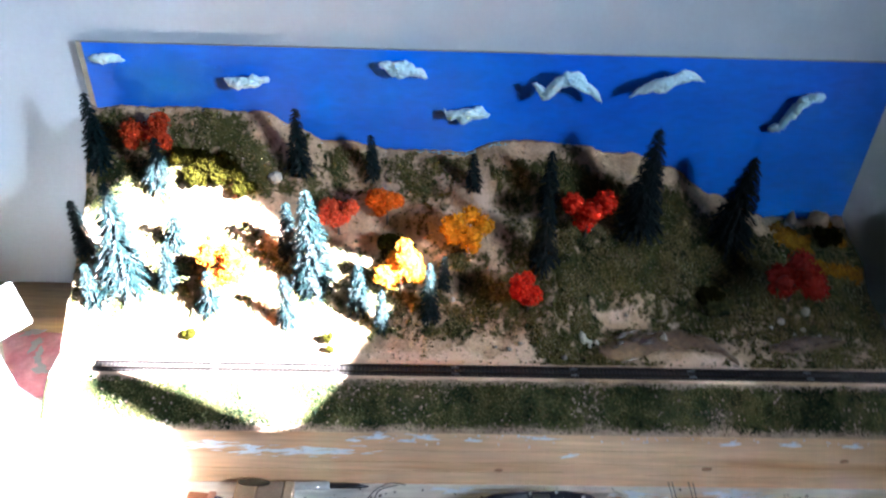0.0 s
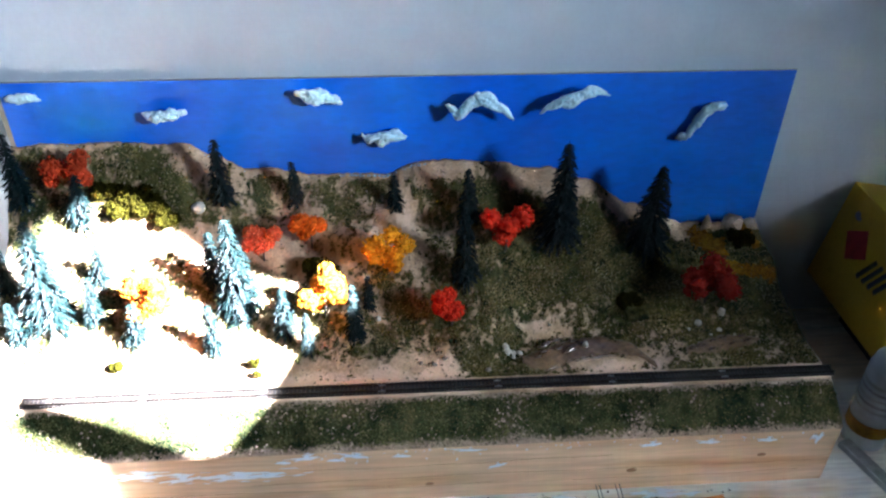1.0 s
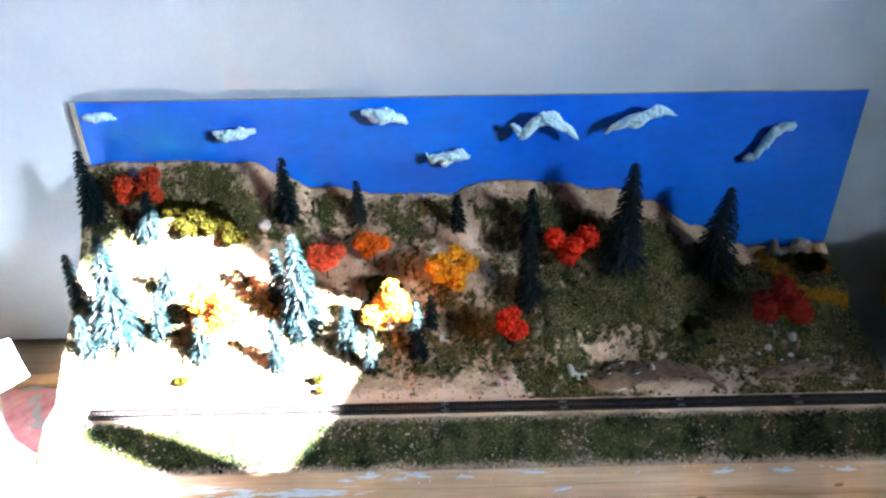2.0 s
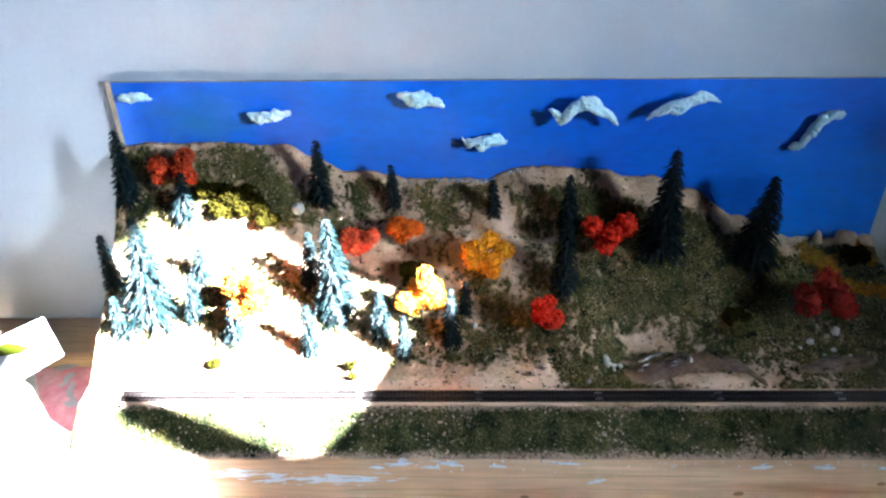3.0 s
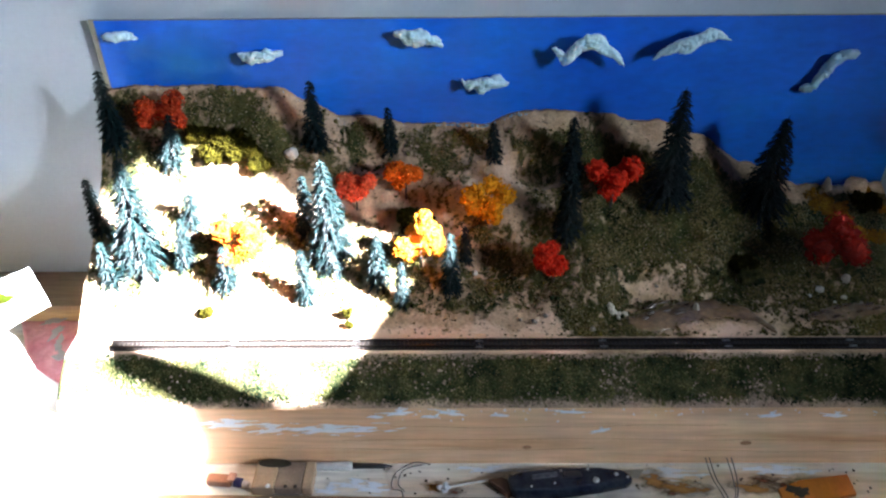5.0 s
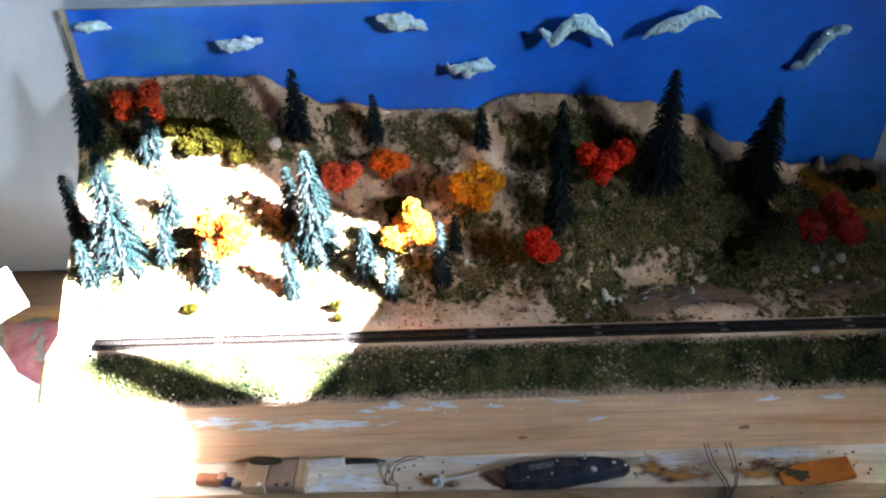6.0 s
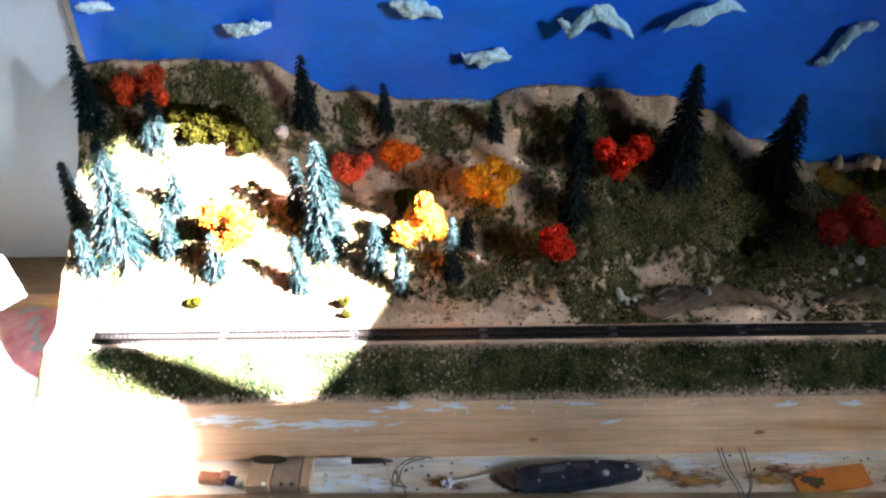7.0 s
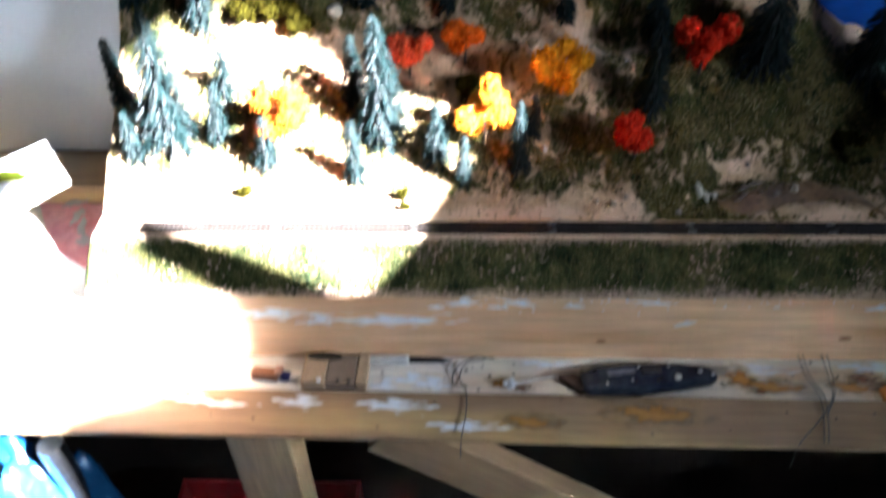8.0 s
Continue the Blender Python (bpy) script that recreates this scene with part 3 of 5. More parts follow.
coarse_foam, fine_foam, dry_foam, grit, straw = [], [], [], [], []
while len(coarse_foam) + len(fine_foam) < 50000:
    x, y = rng.uniform(X0 + 0.002, X1 - 0.002), rng.uniform(0.013, 0.234)
    z = hill(x, y)
    g = green(x, y)
    if rng.random() < g**1.6:
        if rng.random() < 0.02:
            coarse_foam.append(((x, y, z + 0.0006), rng.uniform(0.0020, 0.0036)))
        elif rng.random() < 0.2:
            coarse_foam.append(((x, y, z + 0.0006), rng.uniform(0.0010, 0.0020)))
        else:
            fine_foam.append(((x, y, z + 0.0004), rng.uniform(0.0006, 0.0012)))
        if rng.random() < 0.50 + 1.9 * noise.noise((x * 30, y * 30, 4)):
            dry_foam.append(((x + 0.001, y, z + 0.0010), rng.uniform(0.0006, 0.0013)))
        if rng.random() < 0.05 + 0.12 * max(0.0, noise.noise((x * 26, y * 26, 14))) * 3 * ease(0.36, 0.5, x):
            straw.append(((x, y - 0.0008, z + 0.0016), rng.uniform(0.0005, 0.0011)))
        if rng.random() < 0.015:
            grit.append(((x, y + 0.001, z + 0.0012), rng.uniform(0.0005, 0.0012)))
    elif rng.random() < 0.05:
        grit.append(((x, y, z + 0.0004), rng.uniform(0.0006, 0.0016)))
tagged(lumps("coarse_turf", coarse_foam, TURF, rng, hillside, True), "clumps of dark green ground foam", kind="stuff")
tagged(lumps("fine_turf", fine_foam, TURF, rng, hillside, True), "fine dark green ground foam", kind="stuff")
tagged(lumps("dry_turf", dry_foam, DRY_TURF, rng, hillside, True), "straw-coloured foam crumbs", kind="stuff")
tagged(lumps("grit", grit, GRIT, rng, hillside, True), "scattered tan grit", kind="stuff")

tagged(lumps("straw_litter", straw, STRAW, rng, hillside, True), "pale straw flecks in the foam", kind="stuff")

bank = thing("grass_bank", (0, 0, 0), "narrow sloping bank of dark green foam grass along the track", "grass bank")


def bank_green(x, y):
    edge = min((y + 0.0585) / 0.009, (-0.0125 - y) / 0.008, 1.0)
    return max(0.0, min(1.0, edge * (0.95 + 0.6 * noise.noise((x * 22, y * 22, 8)))))


sheet("ground", steps(X0, X1, 300), steps(-0.0575, -0.0126, 24), verge, DECK, BANK_GROUND, bank, 0.0, "tan plaster under the grass", bank_green)
bank_foam, bank_dry, bank_grit = [], [], []
while len(bank_foam) < 17000:
    x, y = rng.uniform(X0 + 0.003, X1 - 0.001), rng.uniform(-0.0585, -0.0135)
    g = bank_green(x, y)
    if rng.random() < g:
        if rng.random() < 0.12:
            bank_dry.append(((x, y + 0.0008, verge(x, y) + 0.0010), rng.uniform(0.0006, 0.0012)))
        bank_foam.append(((x, y, verge(x, y) + 0.0005), rng.uniform(0.0006, 0.0013) * (2.2 if rng.random() < 0.04 else 1)))
    elif rng.random() < 0.25:
        bank_grit.append(((x, y, verge(x, y) + 0.0004), rng.uniform(0.0006, 0.0022)))
tagged(lumps("turf", bank_foam, BANK_TURF, rng, bank, True), "dark green foam grass", kind="stuff")
tagged(lumps("dry_turf", bank_dry, DRY_TURF, rng, bank, True), "straw-coloured foam crumbs", kind="stuff")
tagged(lumps("grit", bank_grit, GRIT, rng, bank, True), "tan grit along the edges", kind="stuff")

# ---- the backdrop with its clouds ----
backdrop = thing("backdrop_panel", (0, 0, 0), "upright panel painted plain sky blue behind the hill", "backdrop panel")
part("panel", box(bmesh.new(), (X0, FACE, BENCH + 0.002), (X1, FACE + 0.003, 0.257), 0.0005), BOARD, backdrop, "bare tan board with a pale edge")
part("painted_sky", box(bmesh.new(), (X0 + 0.0065, FACE - 0.0006, 0.0), (X1 - 0.0005, FACE - 0.0001, 0.2565)), BLUE, backdrop, "bright blue brush-painted sky")
patch = part("paint_patch", slab(bmesh.new(), [(-0.075, -0.045), (0.075, -0.045), (0.075, 0.045), (-0.075, 0.045)], 0.0002), SKY_PATCH, backdrop, "lighter brushed patch of blue")
patch.matrix_basis = pose(0.055, FACE - 0.0009, 0.212, 90, 0, 0)


def cloud(path, size, far):
    """A wisp of cotton along a path of (x, z), standing off the panel by up to far."""
    middle = path[len(path) // 2]
    ob = thing("cotton_cloud", (middle[0], FACE - 0.001, middle[1]), "white cotton wool wisp stuck to the blue backdrop", "cloud", "clouds on the backdrop")
    bm = bmesh.new()
    for strand in range(6):
        ph, lift, out = rng.uniform(0, 6.28), rng.gauss(0, 0.42), rng.uniform(-0.5, 0.5)
        a, b = rng.uniform(0, 0.22), rng.uniform(0.78, 1.0)
        pts, radii = [], []
        for k in range(25):
            f = a + (b - a) * k / 24
            t = f * (len(path) - 1)
            i = min(int(t), len(path) - 2)
            e = ease(0, 1, t - i) * 0.5 + (t - i) * 0.5
            x, z = (path[i][n] + (path[i + 1][n] - path[i][n]) * e for n in (0, 1))
            swell = math.sin(math.pi * k / 24) ** 0.6
            wave = size * (lift * swell + 0.24 * math.sin(9 * f + ph) + 0.13 * math.sin(23 * f + 2 * ph))
            off = 0.0025 + far * (0.72 + 0.28 * math.sin(math.pi * f)) + size * out * swell * 0.6
            pts.append((x - middle[0], -max(0.0015, off), z - middle[1] + wave))
            radii.append(size * (0.12 + 0.36 * swell * (1 + 0.4 * math.sin(17 * f + ph))))
        tube(bm, pts, size, 7, radii)
    wisp = part("wisp", bm, COTTON, ob)
    part("stalk", tube(bmesh.new(), [(0, 0.0008, 0), (0, -0.0025 - far, 0)], 0.0006, 6), COTTON, ob, "thin stalk that holds the wisp off the panel")
    melt = wisp.modifiers.new("melt", "REMESH")
    melt.mode, melt.voxel_size, melt.use_smooth_shade = "VOXEL", 0.0009, True
    soften = wisp.modifiers.new("soften", "SMOOTH")
    soften.factor, soften.iterations = 0.5, 3
    fluff_map = bpy.data.textures.new("fluff", "CLOUDS")
    fluff_map.noise_scale = 0.003
    fluff = wisp.modifiers.new("fluff", "DISPLACE")
    fluff.texture, fluff.strength, fluff.mid_level = fluff_map, 0.0034, 0.5


cloud([(-0.030, 0.240), (-0.012, 0.242), (0.009, 0.240)], 0.0064, 0.003)
cloud([(0.116, 0.219), (0.134, 0.217), (0.149, 0.217), (0.168, 0.222)], 0.0072, 0.006)
cloud([(0.291, 0.241), (0.308, 0.239), (0.326, 0.235), (0.347, 0.228)], 0.0098, 0.007)
cloud([(0.364, 0.191), (0.373, 0.183), (0.387, 0.185), (0.403, 0.187), (0.421, 0.181)], 0.0086, 0.006)
cloud([(0.463, 0.228), (0.477, 0.216), (0.489, 0.226), (0.500, 0.234), (0.516, 0.231), (0.530, 0.222), (0.545, 0.204)], 0.0086, 0.016)
cloud([(0.574, 0.212), (0.586, 0.224), (0.600, 0.233), (0.615, 0.235), (0.627, 0.241), (0.640, 0.241), (0.657, 0.235)], 0.0080, 0.015)
cloud([(0.747, 0.173), (0.762, 0.176), (0.770, 0.193), (0.778, 0.208), (0.791, 0.213), (0.806, 0.212)], 0.0092, 0.004)

dabs = []
for _ in range(330):
    x, size = rng.uniform(0.335, 0.446), 1.0
    if rng.random() < 0.22:
        x, size = rng.uniform(X0 + 0.01, 0.3), 0.7
    dabs.append(((x, FACE - 0.0012 - rng.uniform(0, 0.003), hill(x, 0.232) + rng.gauss(0.001, 0.0008)), size * rng.uniform(0.0006, 0.0017)))
tagged(lumps("plaster_dabs", dabs, COTTON, rng, None, True), "white plaster dabs along the hill crest", "plaster dabs", kind="stuff")

# ---- the track ----
SECTION = 0.127
sleeper_mesh = None


def track_section(k):
    """One straight section with two rails, its sleepers and a joiner pair at its end."""
    global sleeper_mesh
    ob = thing("track_section", (k * SECTION, 0, -0.0036), "straight miniature railway track, dark sleepers and dull metal rails", "track", "straight track sections")
    for y in (-0.0045, 0.0045):
        bm = bmesh.new()
        box(bm, (0.0004, y - 0.0009, 0.0015), (SECTION - 0.0004, y + 0.0009, 0.0019))
        box(bm, (0.0004, y - 0.0003, 0.0018), (SECTION - 0.0004, y + 0.0003, 0.0031))
        box(bm, (0.0004, y - 0.0006, 0.0030), (SECTION - 0.0004, y + 0.0006, 0.0038))
        part("rail", bm, RAIL_METAL, ob, "dull nickel rail")
        if k < 6:
            part("rail_joiner", box(bmesh.new(), (SECTION - 0.004, y - 0.0014, 0.0012), (SECTION + 0.004, y + 0.0014, 0.0026), 0.0003), STEEL, ob, "small bright metal rail joiner")
    part("bed", box(bmesh.new(), (0.0, -0.0078, -0.0003), (SECTION - 0.0003, 0.0078, 0.0006)), BALLAST, ob, "dark track bed between the sleepers")
    n = 28
    for i in range(n):
        x = (i + 0.5) * SECTION / n
        if sleeper_mesh is None:
            s = part("sleeper", box(bmesh.new(), (-0.00125, -0.0082, 0), (0.00125, 0.0082, 0.0016), 0.0002, None, 1), SLEEPER, ob)
            sleeper_mesh = s.data
        else:
            s = new("sleeper", sleeper_mesh)
            s.parent = ob
        s.location.x = x


for k in range(7):
    track_section(k)

# ---- fir trees ----


def fir(x, y, h, r, label, lean=(0.0, 0.0), seed=0):
    """A model fir: a thin trunk with tiers of drooping, spiky boughs."""
    g = random.Random(seed)
    ob = thing("fir_tree", (x, y, hill(x, y) - 0.001), label, "tree", "model firs on the hill")
    h *= 1.07
    top = Vector((lean[0], lean[1], h))
    part("trunk", tube(bmesh.new(), [(0, 0, -0.004), top * 0.5, top * 0.97], 0.001, 6, [0.0016, 0.0011, 0.0004]), TRUNK, ob)
    verts, faces = [], []

    def spike(a, b, w):
        way = b - a
        s = way.orthogonal().normalized() * w
        q = way.normalized().cross(s)
        at = len(verts)
        verts.extend((a + s, a - 0.5 * s + 0.87 * q, a - 0.5 * s - 0.87 * q, b))
        faces.extend(((at, at + 1, at + 3), (at + 1, at + 2, at + 3), (at + 2, at, at + 3)))

    def finger(a, out, long, droop, w):
        """A drooping bough: a tapered four-sided finger bending down, with short bristles along it."""
        side = out.cross((0, 0, 1))
        line = [a + out * long * t + Vector((0, 0, -droop * long * t**1.7)) for t in (0.0, 0.4, 0.75, 1.0)]
        at = len(verts)
        for p, k in zip(line, (0.8, 1.0, 0.85, 0.3)):
            verts.extend((p + side * w * k, p + Vector((0, 0, 0.8 * w * k)), p - side * w * k, p - Vector((0, 0, 0.8 * w * k))))
        for i in range(3):
            for k in range(4):
                j = (k + 1) % 4
                faces.append((at + 4 * i + k, at + 4 * i + j, at + 4 * i + 4 + j, at + 4 * i + 4 + k))
        faces.append((at + 12, at + 13, at + 14, at + 15))
        for t in (0.3, 0.5, 0.68, 0.85, 0.98):
            i = min(2, int(t * 3))
            p = line[i].lerp(line[i + 1], t * 3 - i)
            for sgn in (-1, 1):
                way = out * 0.9 + side * sgn * g.uniform(0.5, 0.9) + Vector((0, 0, g.uniform(-0.9, 0.05)))
                spike(p, p + way * (0.17 * long + 0.0011), 0.0007 + 0.014 * long)

    tiers = max(10, int(h / 0.0042))
    for k in range(tiers):
        f = 0.05 + 0.92 * k / (tiers - 1)
        reach = (r - 0.0028) * (1 - f) ** 0.80 * g.uniform(0.86, 1.12) + 0.0030
        count = 8 + int(6 * (1 - f))
        turn = g.uniform(0, 6.28)
        for j in range(count):
            a = turn + j * math.tau / count + g.uniform(-0.2, 0.2)
            long = reach * g.uniform(0.75, 1.14)
            out = Vector((math.cos(a), math.sin(a), 0))
            foot = top * f + Vector((0, 0, g.uniform(-0.0012, 0.0012)))
            finger(foot, out, long, g.uniform(0.45, 0.72), 0.0009 + 0.035 * long)
    spike(top * 0.93, top * 1.02, 0.0014)
    data = bpy.data.meshes.new("crown")
    data.from_pydata(verts, [], faces)
    data.materials.append(NEEDLES)
    crown = new("crown", data)
    crown.parent = ob
    return ob


FIRS = (
    (-0.026, 0.189, 0.085, 0.016, 0.0, "tall dark green model fir at the hill's corner"), (-0.032, 0.115, 0.064, 0.012, -0.004, "narrow dark model fir at the hill's edge"),
    (0.015, 0.086, 0.120, 0.030, 0.004, "large blue-green model fir with wide boughs in sunlight"), (0.038, 0.174, 0.058, 0.017, 0.008, "small fir in front of a red tree"),
    (0.067, 0.117, 0.045, 0.012, 0.004, "small sunlit model fir"), (0.063, 0.081, 0.056, 0.012, 0.006, "slim blue-green model fir"),
    (-0.014, 0.066, 0.046, 0.012, -0.002, "small sunlit model fir"), (0.112, 0.061, 0.050, 0.014, 0.003, "small sunlit model fir"),
    (0.197, 0.051, 0.059, 0.011, 0.0, "small sunlit model fir"), (0.193, 0.121, 0.065, 0.0145, 0.0, "brightly lit fir beside a taller one"),
    (0.222, 0.098, 0.117, 0.028, -0.003, "tall fir, one side glaring in the sun"), (0.274, 0.069, 0.059, 0.0135, 0.0, "blue-green model fir at the edge of the sunlight"),
    (0.300, 0.049, 0.048, 0.008, 0.0, "tiny slim model fir"), (0.353, 0.064, 0.070, 0.012, -0.002, "slim fir with a sunlit tip"),
    (0.368, 0.096, 0.042, 0.007, 0.0, "tiny fir with a sunlit tip"), (0.198, 0.199, 0.073, 0.016, 0.0, "dark green model fir near the crest"),
    (0.283, 0.210, 0.052, 0.010, -0.002, "small dark conical fir near the crest"), (0.403, 0.200, 0.041, 0.0115, -0.002, "stubby dark fir near the crest"),
    (0.491, 0.186, 0.062, 0.0135, -0.002, "dark slim fir in shade near the crest"), (0.482, 0.117, 0.097, 0.017, -0.003, "tall dark fir in shade on the slope"),
    (0.600, 0.172, 0.124, 0.028, 0.002, "tall dark green fir rising above the crest"), (0.716, 0.185, 0.108, 0.032, 0.008, "dark fir with wide low boughs, leaning a little"),
)
for k, (x, y, h, r, lean, label) in enumerate(FIRS):
    fir(x, y, h, r, label, (lean, 0.0), 40 + k)

# ---- autumn trees and bushes ----


def leafy(name, x, y, w, h, mat, label, seed, lobes=None, group="autumn trees on the hill"):
    """A small tree of crumbled foam: uneven lobes of little clumps on a short stem. lobes: (across, up, size) as parts of w and h."""
    g = random.Random(seed)
    ob = thing(name, (x, y, hill(x, y) - 0.001), label, "tree" if "tree" in name else "bush", group)
    part("stem", tube(bmesh.new(), [(0, 0, -0.003), (0.0008, 0, h * 0.3), (0, 0.0006, h * 0.55)], 0.001, 6, [0.0016, 0.0012, 0.0008]), TRUNK, ob)
    if lobes is None:
        lobes = [(g.uniform(-0.33, 0.33), g.uniform(0.35, 0.78), g.uniform(0.30, 0.42)) for _ in range(9)]
    places, cores = [], []
    for across, up, size in lobes:
        c = Vector((across * w, g.uniform(-0.2, 0.2) * w, up * h))
        s = size * w * 0.55
        cores.append((c, s * 0.78))
        for _ in range(9):
            d = Vector((g.gauss(0, 1), g.gauss(0, 1), g.gauss(0, 1))).normalized()
            cores.append((c + d * s * g.uniform(0.55, 0.85), s * g.uniform(0.22, 0.36)))
        for _ in range(150):
            d = Vector((g.gauss(0, 1), g.gauss(0, 1), g.gauss(0, 1))).normalized()
            places.append((c + d * s * g.uniform(0.72, 1.06), g.uniform(0.0008, 0.0018)))
    tagged(lumps("foliage", places, mat, g, ob, True), kind="stuff")
    tagged(lumps("foam_core", cores, mat, g, ob), kind="stuff")
    return ob


leafy("autumn_tree", 0.031, 0.200, 0.054, 0.050, SHADED_RED, "red-orange foam tree, its shade put into a duller red", 1, [(-0.3, 0.62, 0.4), (-0.2, 0.42, 0.38), (-0.33, 0.35, 0.3), (0.22, 0.70, 0.42), (0.27, 0.45, 0.40), (0.12, 0.5, 0.3), (0.33, 0.3, 0.3)])
leafy("autumn_tree", 0.246, 0.147, 0.046, 0.046, CORAL, "round coral-red foam tree on the slope", 2)
leafy("autumn_tree", 0.301, 0.164, 0.046, 0.054, ORANGE, "round orange foam tree on the slope", 3)
leafy("autumn_tree", 0.392, 0.127, 0.057, 0.057, YELLOW, "golden yellow foam tree on the slope", 4, [(-0.35, 0.75, 0.34), (-0.15, 0.82, 0.36), (0.1, 0.85, 0.36), (0.35, 0.75, 0.36), (0.15, 0.62, 0.36), (-0.12, 0.58, 0.36), (-0.05, 0.36, 0.34), (0.14, 0.30, 0.3), (-0.28, 0.55, 0.26)])
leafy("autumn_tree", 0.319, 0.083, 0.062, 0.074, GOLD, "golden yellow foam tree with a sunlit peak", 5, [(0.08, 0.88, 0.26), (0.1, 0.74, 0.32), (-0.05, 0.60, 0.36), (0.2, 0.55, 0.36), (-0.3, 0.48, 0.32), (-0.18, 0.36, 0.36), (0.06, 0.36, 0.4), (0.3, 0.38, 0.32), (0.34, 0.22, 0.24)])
leafy("autumn_tree", 0.128, 0.080, 0.064, 0.066, AMBER, "orange-yellow foam tree in full sunlight", 6)
leafy("autumn_tree", 0.462, 0.068, 0.048, 0.056, RED, "bright red foam tree low on the slope", 7)
leafy("autumn_tree", 0.533, 0.152, 0.064, 0.066, RED, "bright red heart-shaped foam tree", 8, [(-0.33, 0.80, 0.34), (-0.28, 0.64, 0.34), (0.02, 0.66, 0.34), (0.28, 0.76, 0.38), (0.34, 0.58, 0.32), (0.1, 0.48, 0.36), (-0.1, 0.45, 0.34), (0.02, 0.28, 0.34), (0.0, 0.12, 0.22)])
leafy("autumn_tree", 0.777, 0.111, 0.078, 0.076, DEEP_SHADE_RED, "red foam tree, its deep shade put into a darker red", 9)
leafy("bush", 0.098, 0.190, 0.050, 0.014, OLIVE, "low olive green foam bush near the crest", 10, group="foam bushes")
leafy("bush", 0.072, 0.196, 0.040, 0.012, OLIVE, "low olive green foam bush near the crest", 11, group="foam bushes")
leafy("bush", 0.088, 0.178, 0.044, 0.011, OLIVE, "low olive foam bush in sunlight below the crest", 17, group="foam bushes")
leafy("bush", 0.120, 0.181, 0.050, 0.012, OLIVE, "low olive foam bush in sunlight below the crest", 18, group="foam bushes")
leafy("bush", 0.142, 0.170, 0.034, 0.009, OLIVE, "low olive foam bush in sunlight below the crest", 19, group="foam bushes")
leafy("bush", 0.092, 0.034, 0.015, 0.011, OLIVE, "tiny olive foam bush on pale sunlit ground", 20, group="foam bushes")
leafy("bush", 0.243, 0.031, 0.010, 0.020, OLIVE, "slim olive foam bush on pale sunlit ground", 21, group="foam bushes")
leafy("bush", 0.245, 0.022, 0.009, 0.010, OLIVE, "tiny olive foam bush on pale sunlit ground", 22, group="foam bushes")
leafy("bush", 0.314, 0.127, 0.046, 0.024, OLIVE, "low dull olive bush behind a golden tree", 12, group="foam bushes")
leafy("bush", 0.690, 0.098, 0.040, 0.010, TURF, "low dark green bush on the shaded slope", 14, group="foam bushes")

leafy("bush", 0.845, 0.196, 0.040, 0.016, OLIVE, "dark olive foam bush between yellow flock", 15, group="foam bushes")
leafy("bush", 0.680, 0.112, 0.040, 0.012, OLIVE, "low dark olive bush on the shaded slope", 16, group="foam bushes")

yellow_patch = []
for ax, ay, bx, by, w, n in ((0.792, 0.219, 0.822, 0.192, 0.006, 420), (0.822, 0.192, 0.805, 0.215, 0.004, 160), (0.856, 0.229, 0.869, 0.192, 0.004, 260), (0.824, 0.166, 0.877, 0.145, 0.0042, 420)):
    for _ in range(n):
        f = rng.random()
        x, y = ax + (bx - ax) * f + rng.gauss(0, w * 0.7), ay + (by - ay) * f + rng.gauss(0, w)
        if X0 < x < X1 - 0.003 and y < 0.232:
            yellow_patch.append(((x, y, hill(x, y) + 0.0015), rng.uniform(0.0012, 0.0026)))
tagged(lumps("yellow_flock", yellow_patch, FLOCK, rng), "patches of mustard yellow flock on the low slope", "flock", kind="stuff")

# ---- pond, stones, twigs ----


def pond(spine, label, seed, streaks):
    """A pond of resin along a spine of (x, y, half its depth), with raised glossy ripples; streaks: (x, y, length) of the ripples."""
    g = random.Random(seed)
    ob = thing("pond", (spine[0][0], spine[0][1], -0.0045), label, "pond", "resin ponds")
    bm = bmesh.new()
    across, deep = 64, 12
    rows = []
    for i in range(across + 1):
        t = i / across * (len(spine) - 1)
        k = min(int(t), len(spine) - 2)
        f = ease(0, 1, t - k) * 0.5 + (t - k) * 0.5
        cx, cy, half = (p + (q - p) * f for p, q in zip(spine[k], spine[k + 1]))
        half *= 1 + 0.22 * noise.noise((cx * 70, seed, 0))
        row = []
        for j in range(deep + 1):
            b = -1 + 2 * j / deep
            px, py = cx - spine[0][0], cy + b * half + 0.0016 * noise.noise((cx * 60, b, seed)) - spine[0][1]
            swell = 0.0012 * noise.noise((px * 90, py * 160, seed)) + 0.0007 * noise.noise((px * 260, py * 300, seed + 2))
            row.append(bm.verts.new((px, py, 0.0010 + (0.0022 + swell) * (1 - b**4))))
        rows.append(row)
    for p, q in zip(rows, rows[1:]):
        for j in range(deep):
            bm.faces.new((p[j], q[j], q[j + 1], p[j + 1]))
    made = bmesh.ops.extrude_face_region(bm, geom=bm.faces[:])["geom"]
    for v in made:
        if isinstance(v, bmesh.types.BMVert):
            v.co.z = 0.0
    bmesh.ops.recalc_face_normals(bm, faces=bm.faces[:])
    part("water", bm, WATER, ob, smooth=True)
    for x, y, long in streaks:
        turn = g.uniform(0.33, 0.41)
        pts = [(x - spine[0][0] + long * f, y - spine[0][1] + long * turn * f + 0.00012 * math.sin(9 * f + x * 900), 0.0040) for f in steps(0, 1, 6)]
        part("ripple", tube(bmesh.new(), pts, 0.001, 8, [0.0004, 0.0013, 0.0016, 0.0017, 0.0016, 0.0013, 0.0004]), RIPPLE, ob, "raised glossy resin ripple", True)


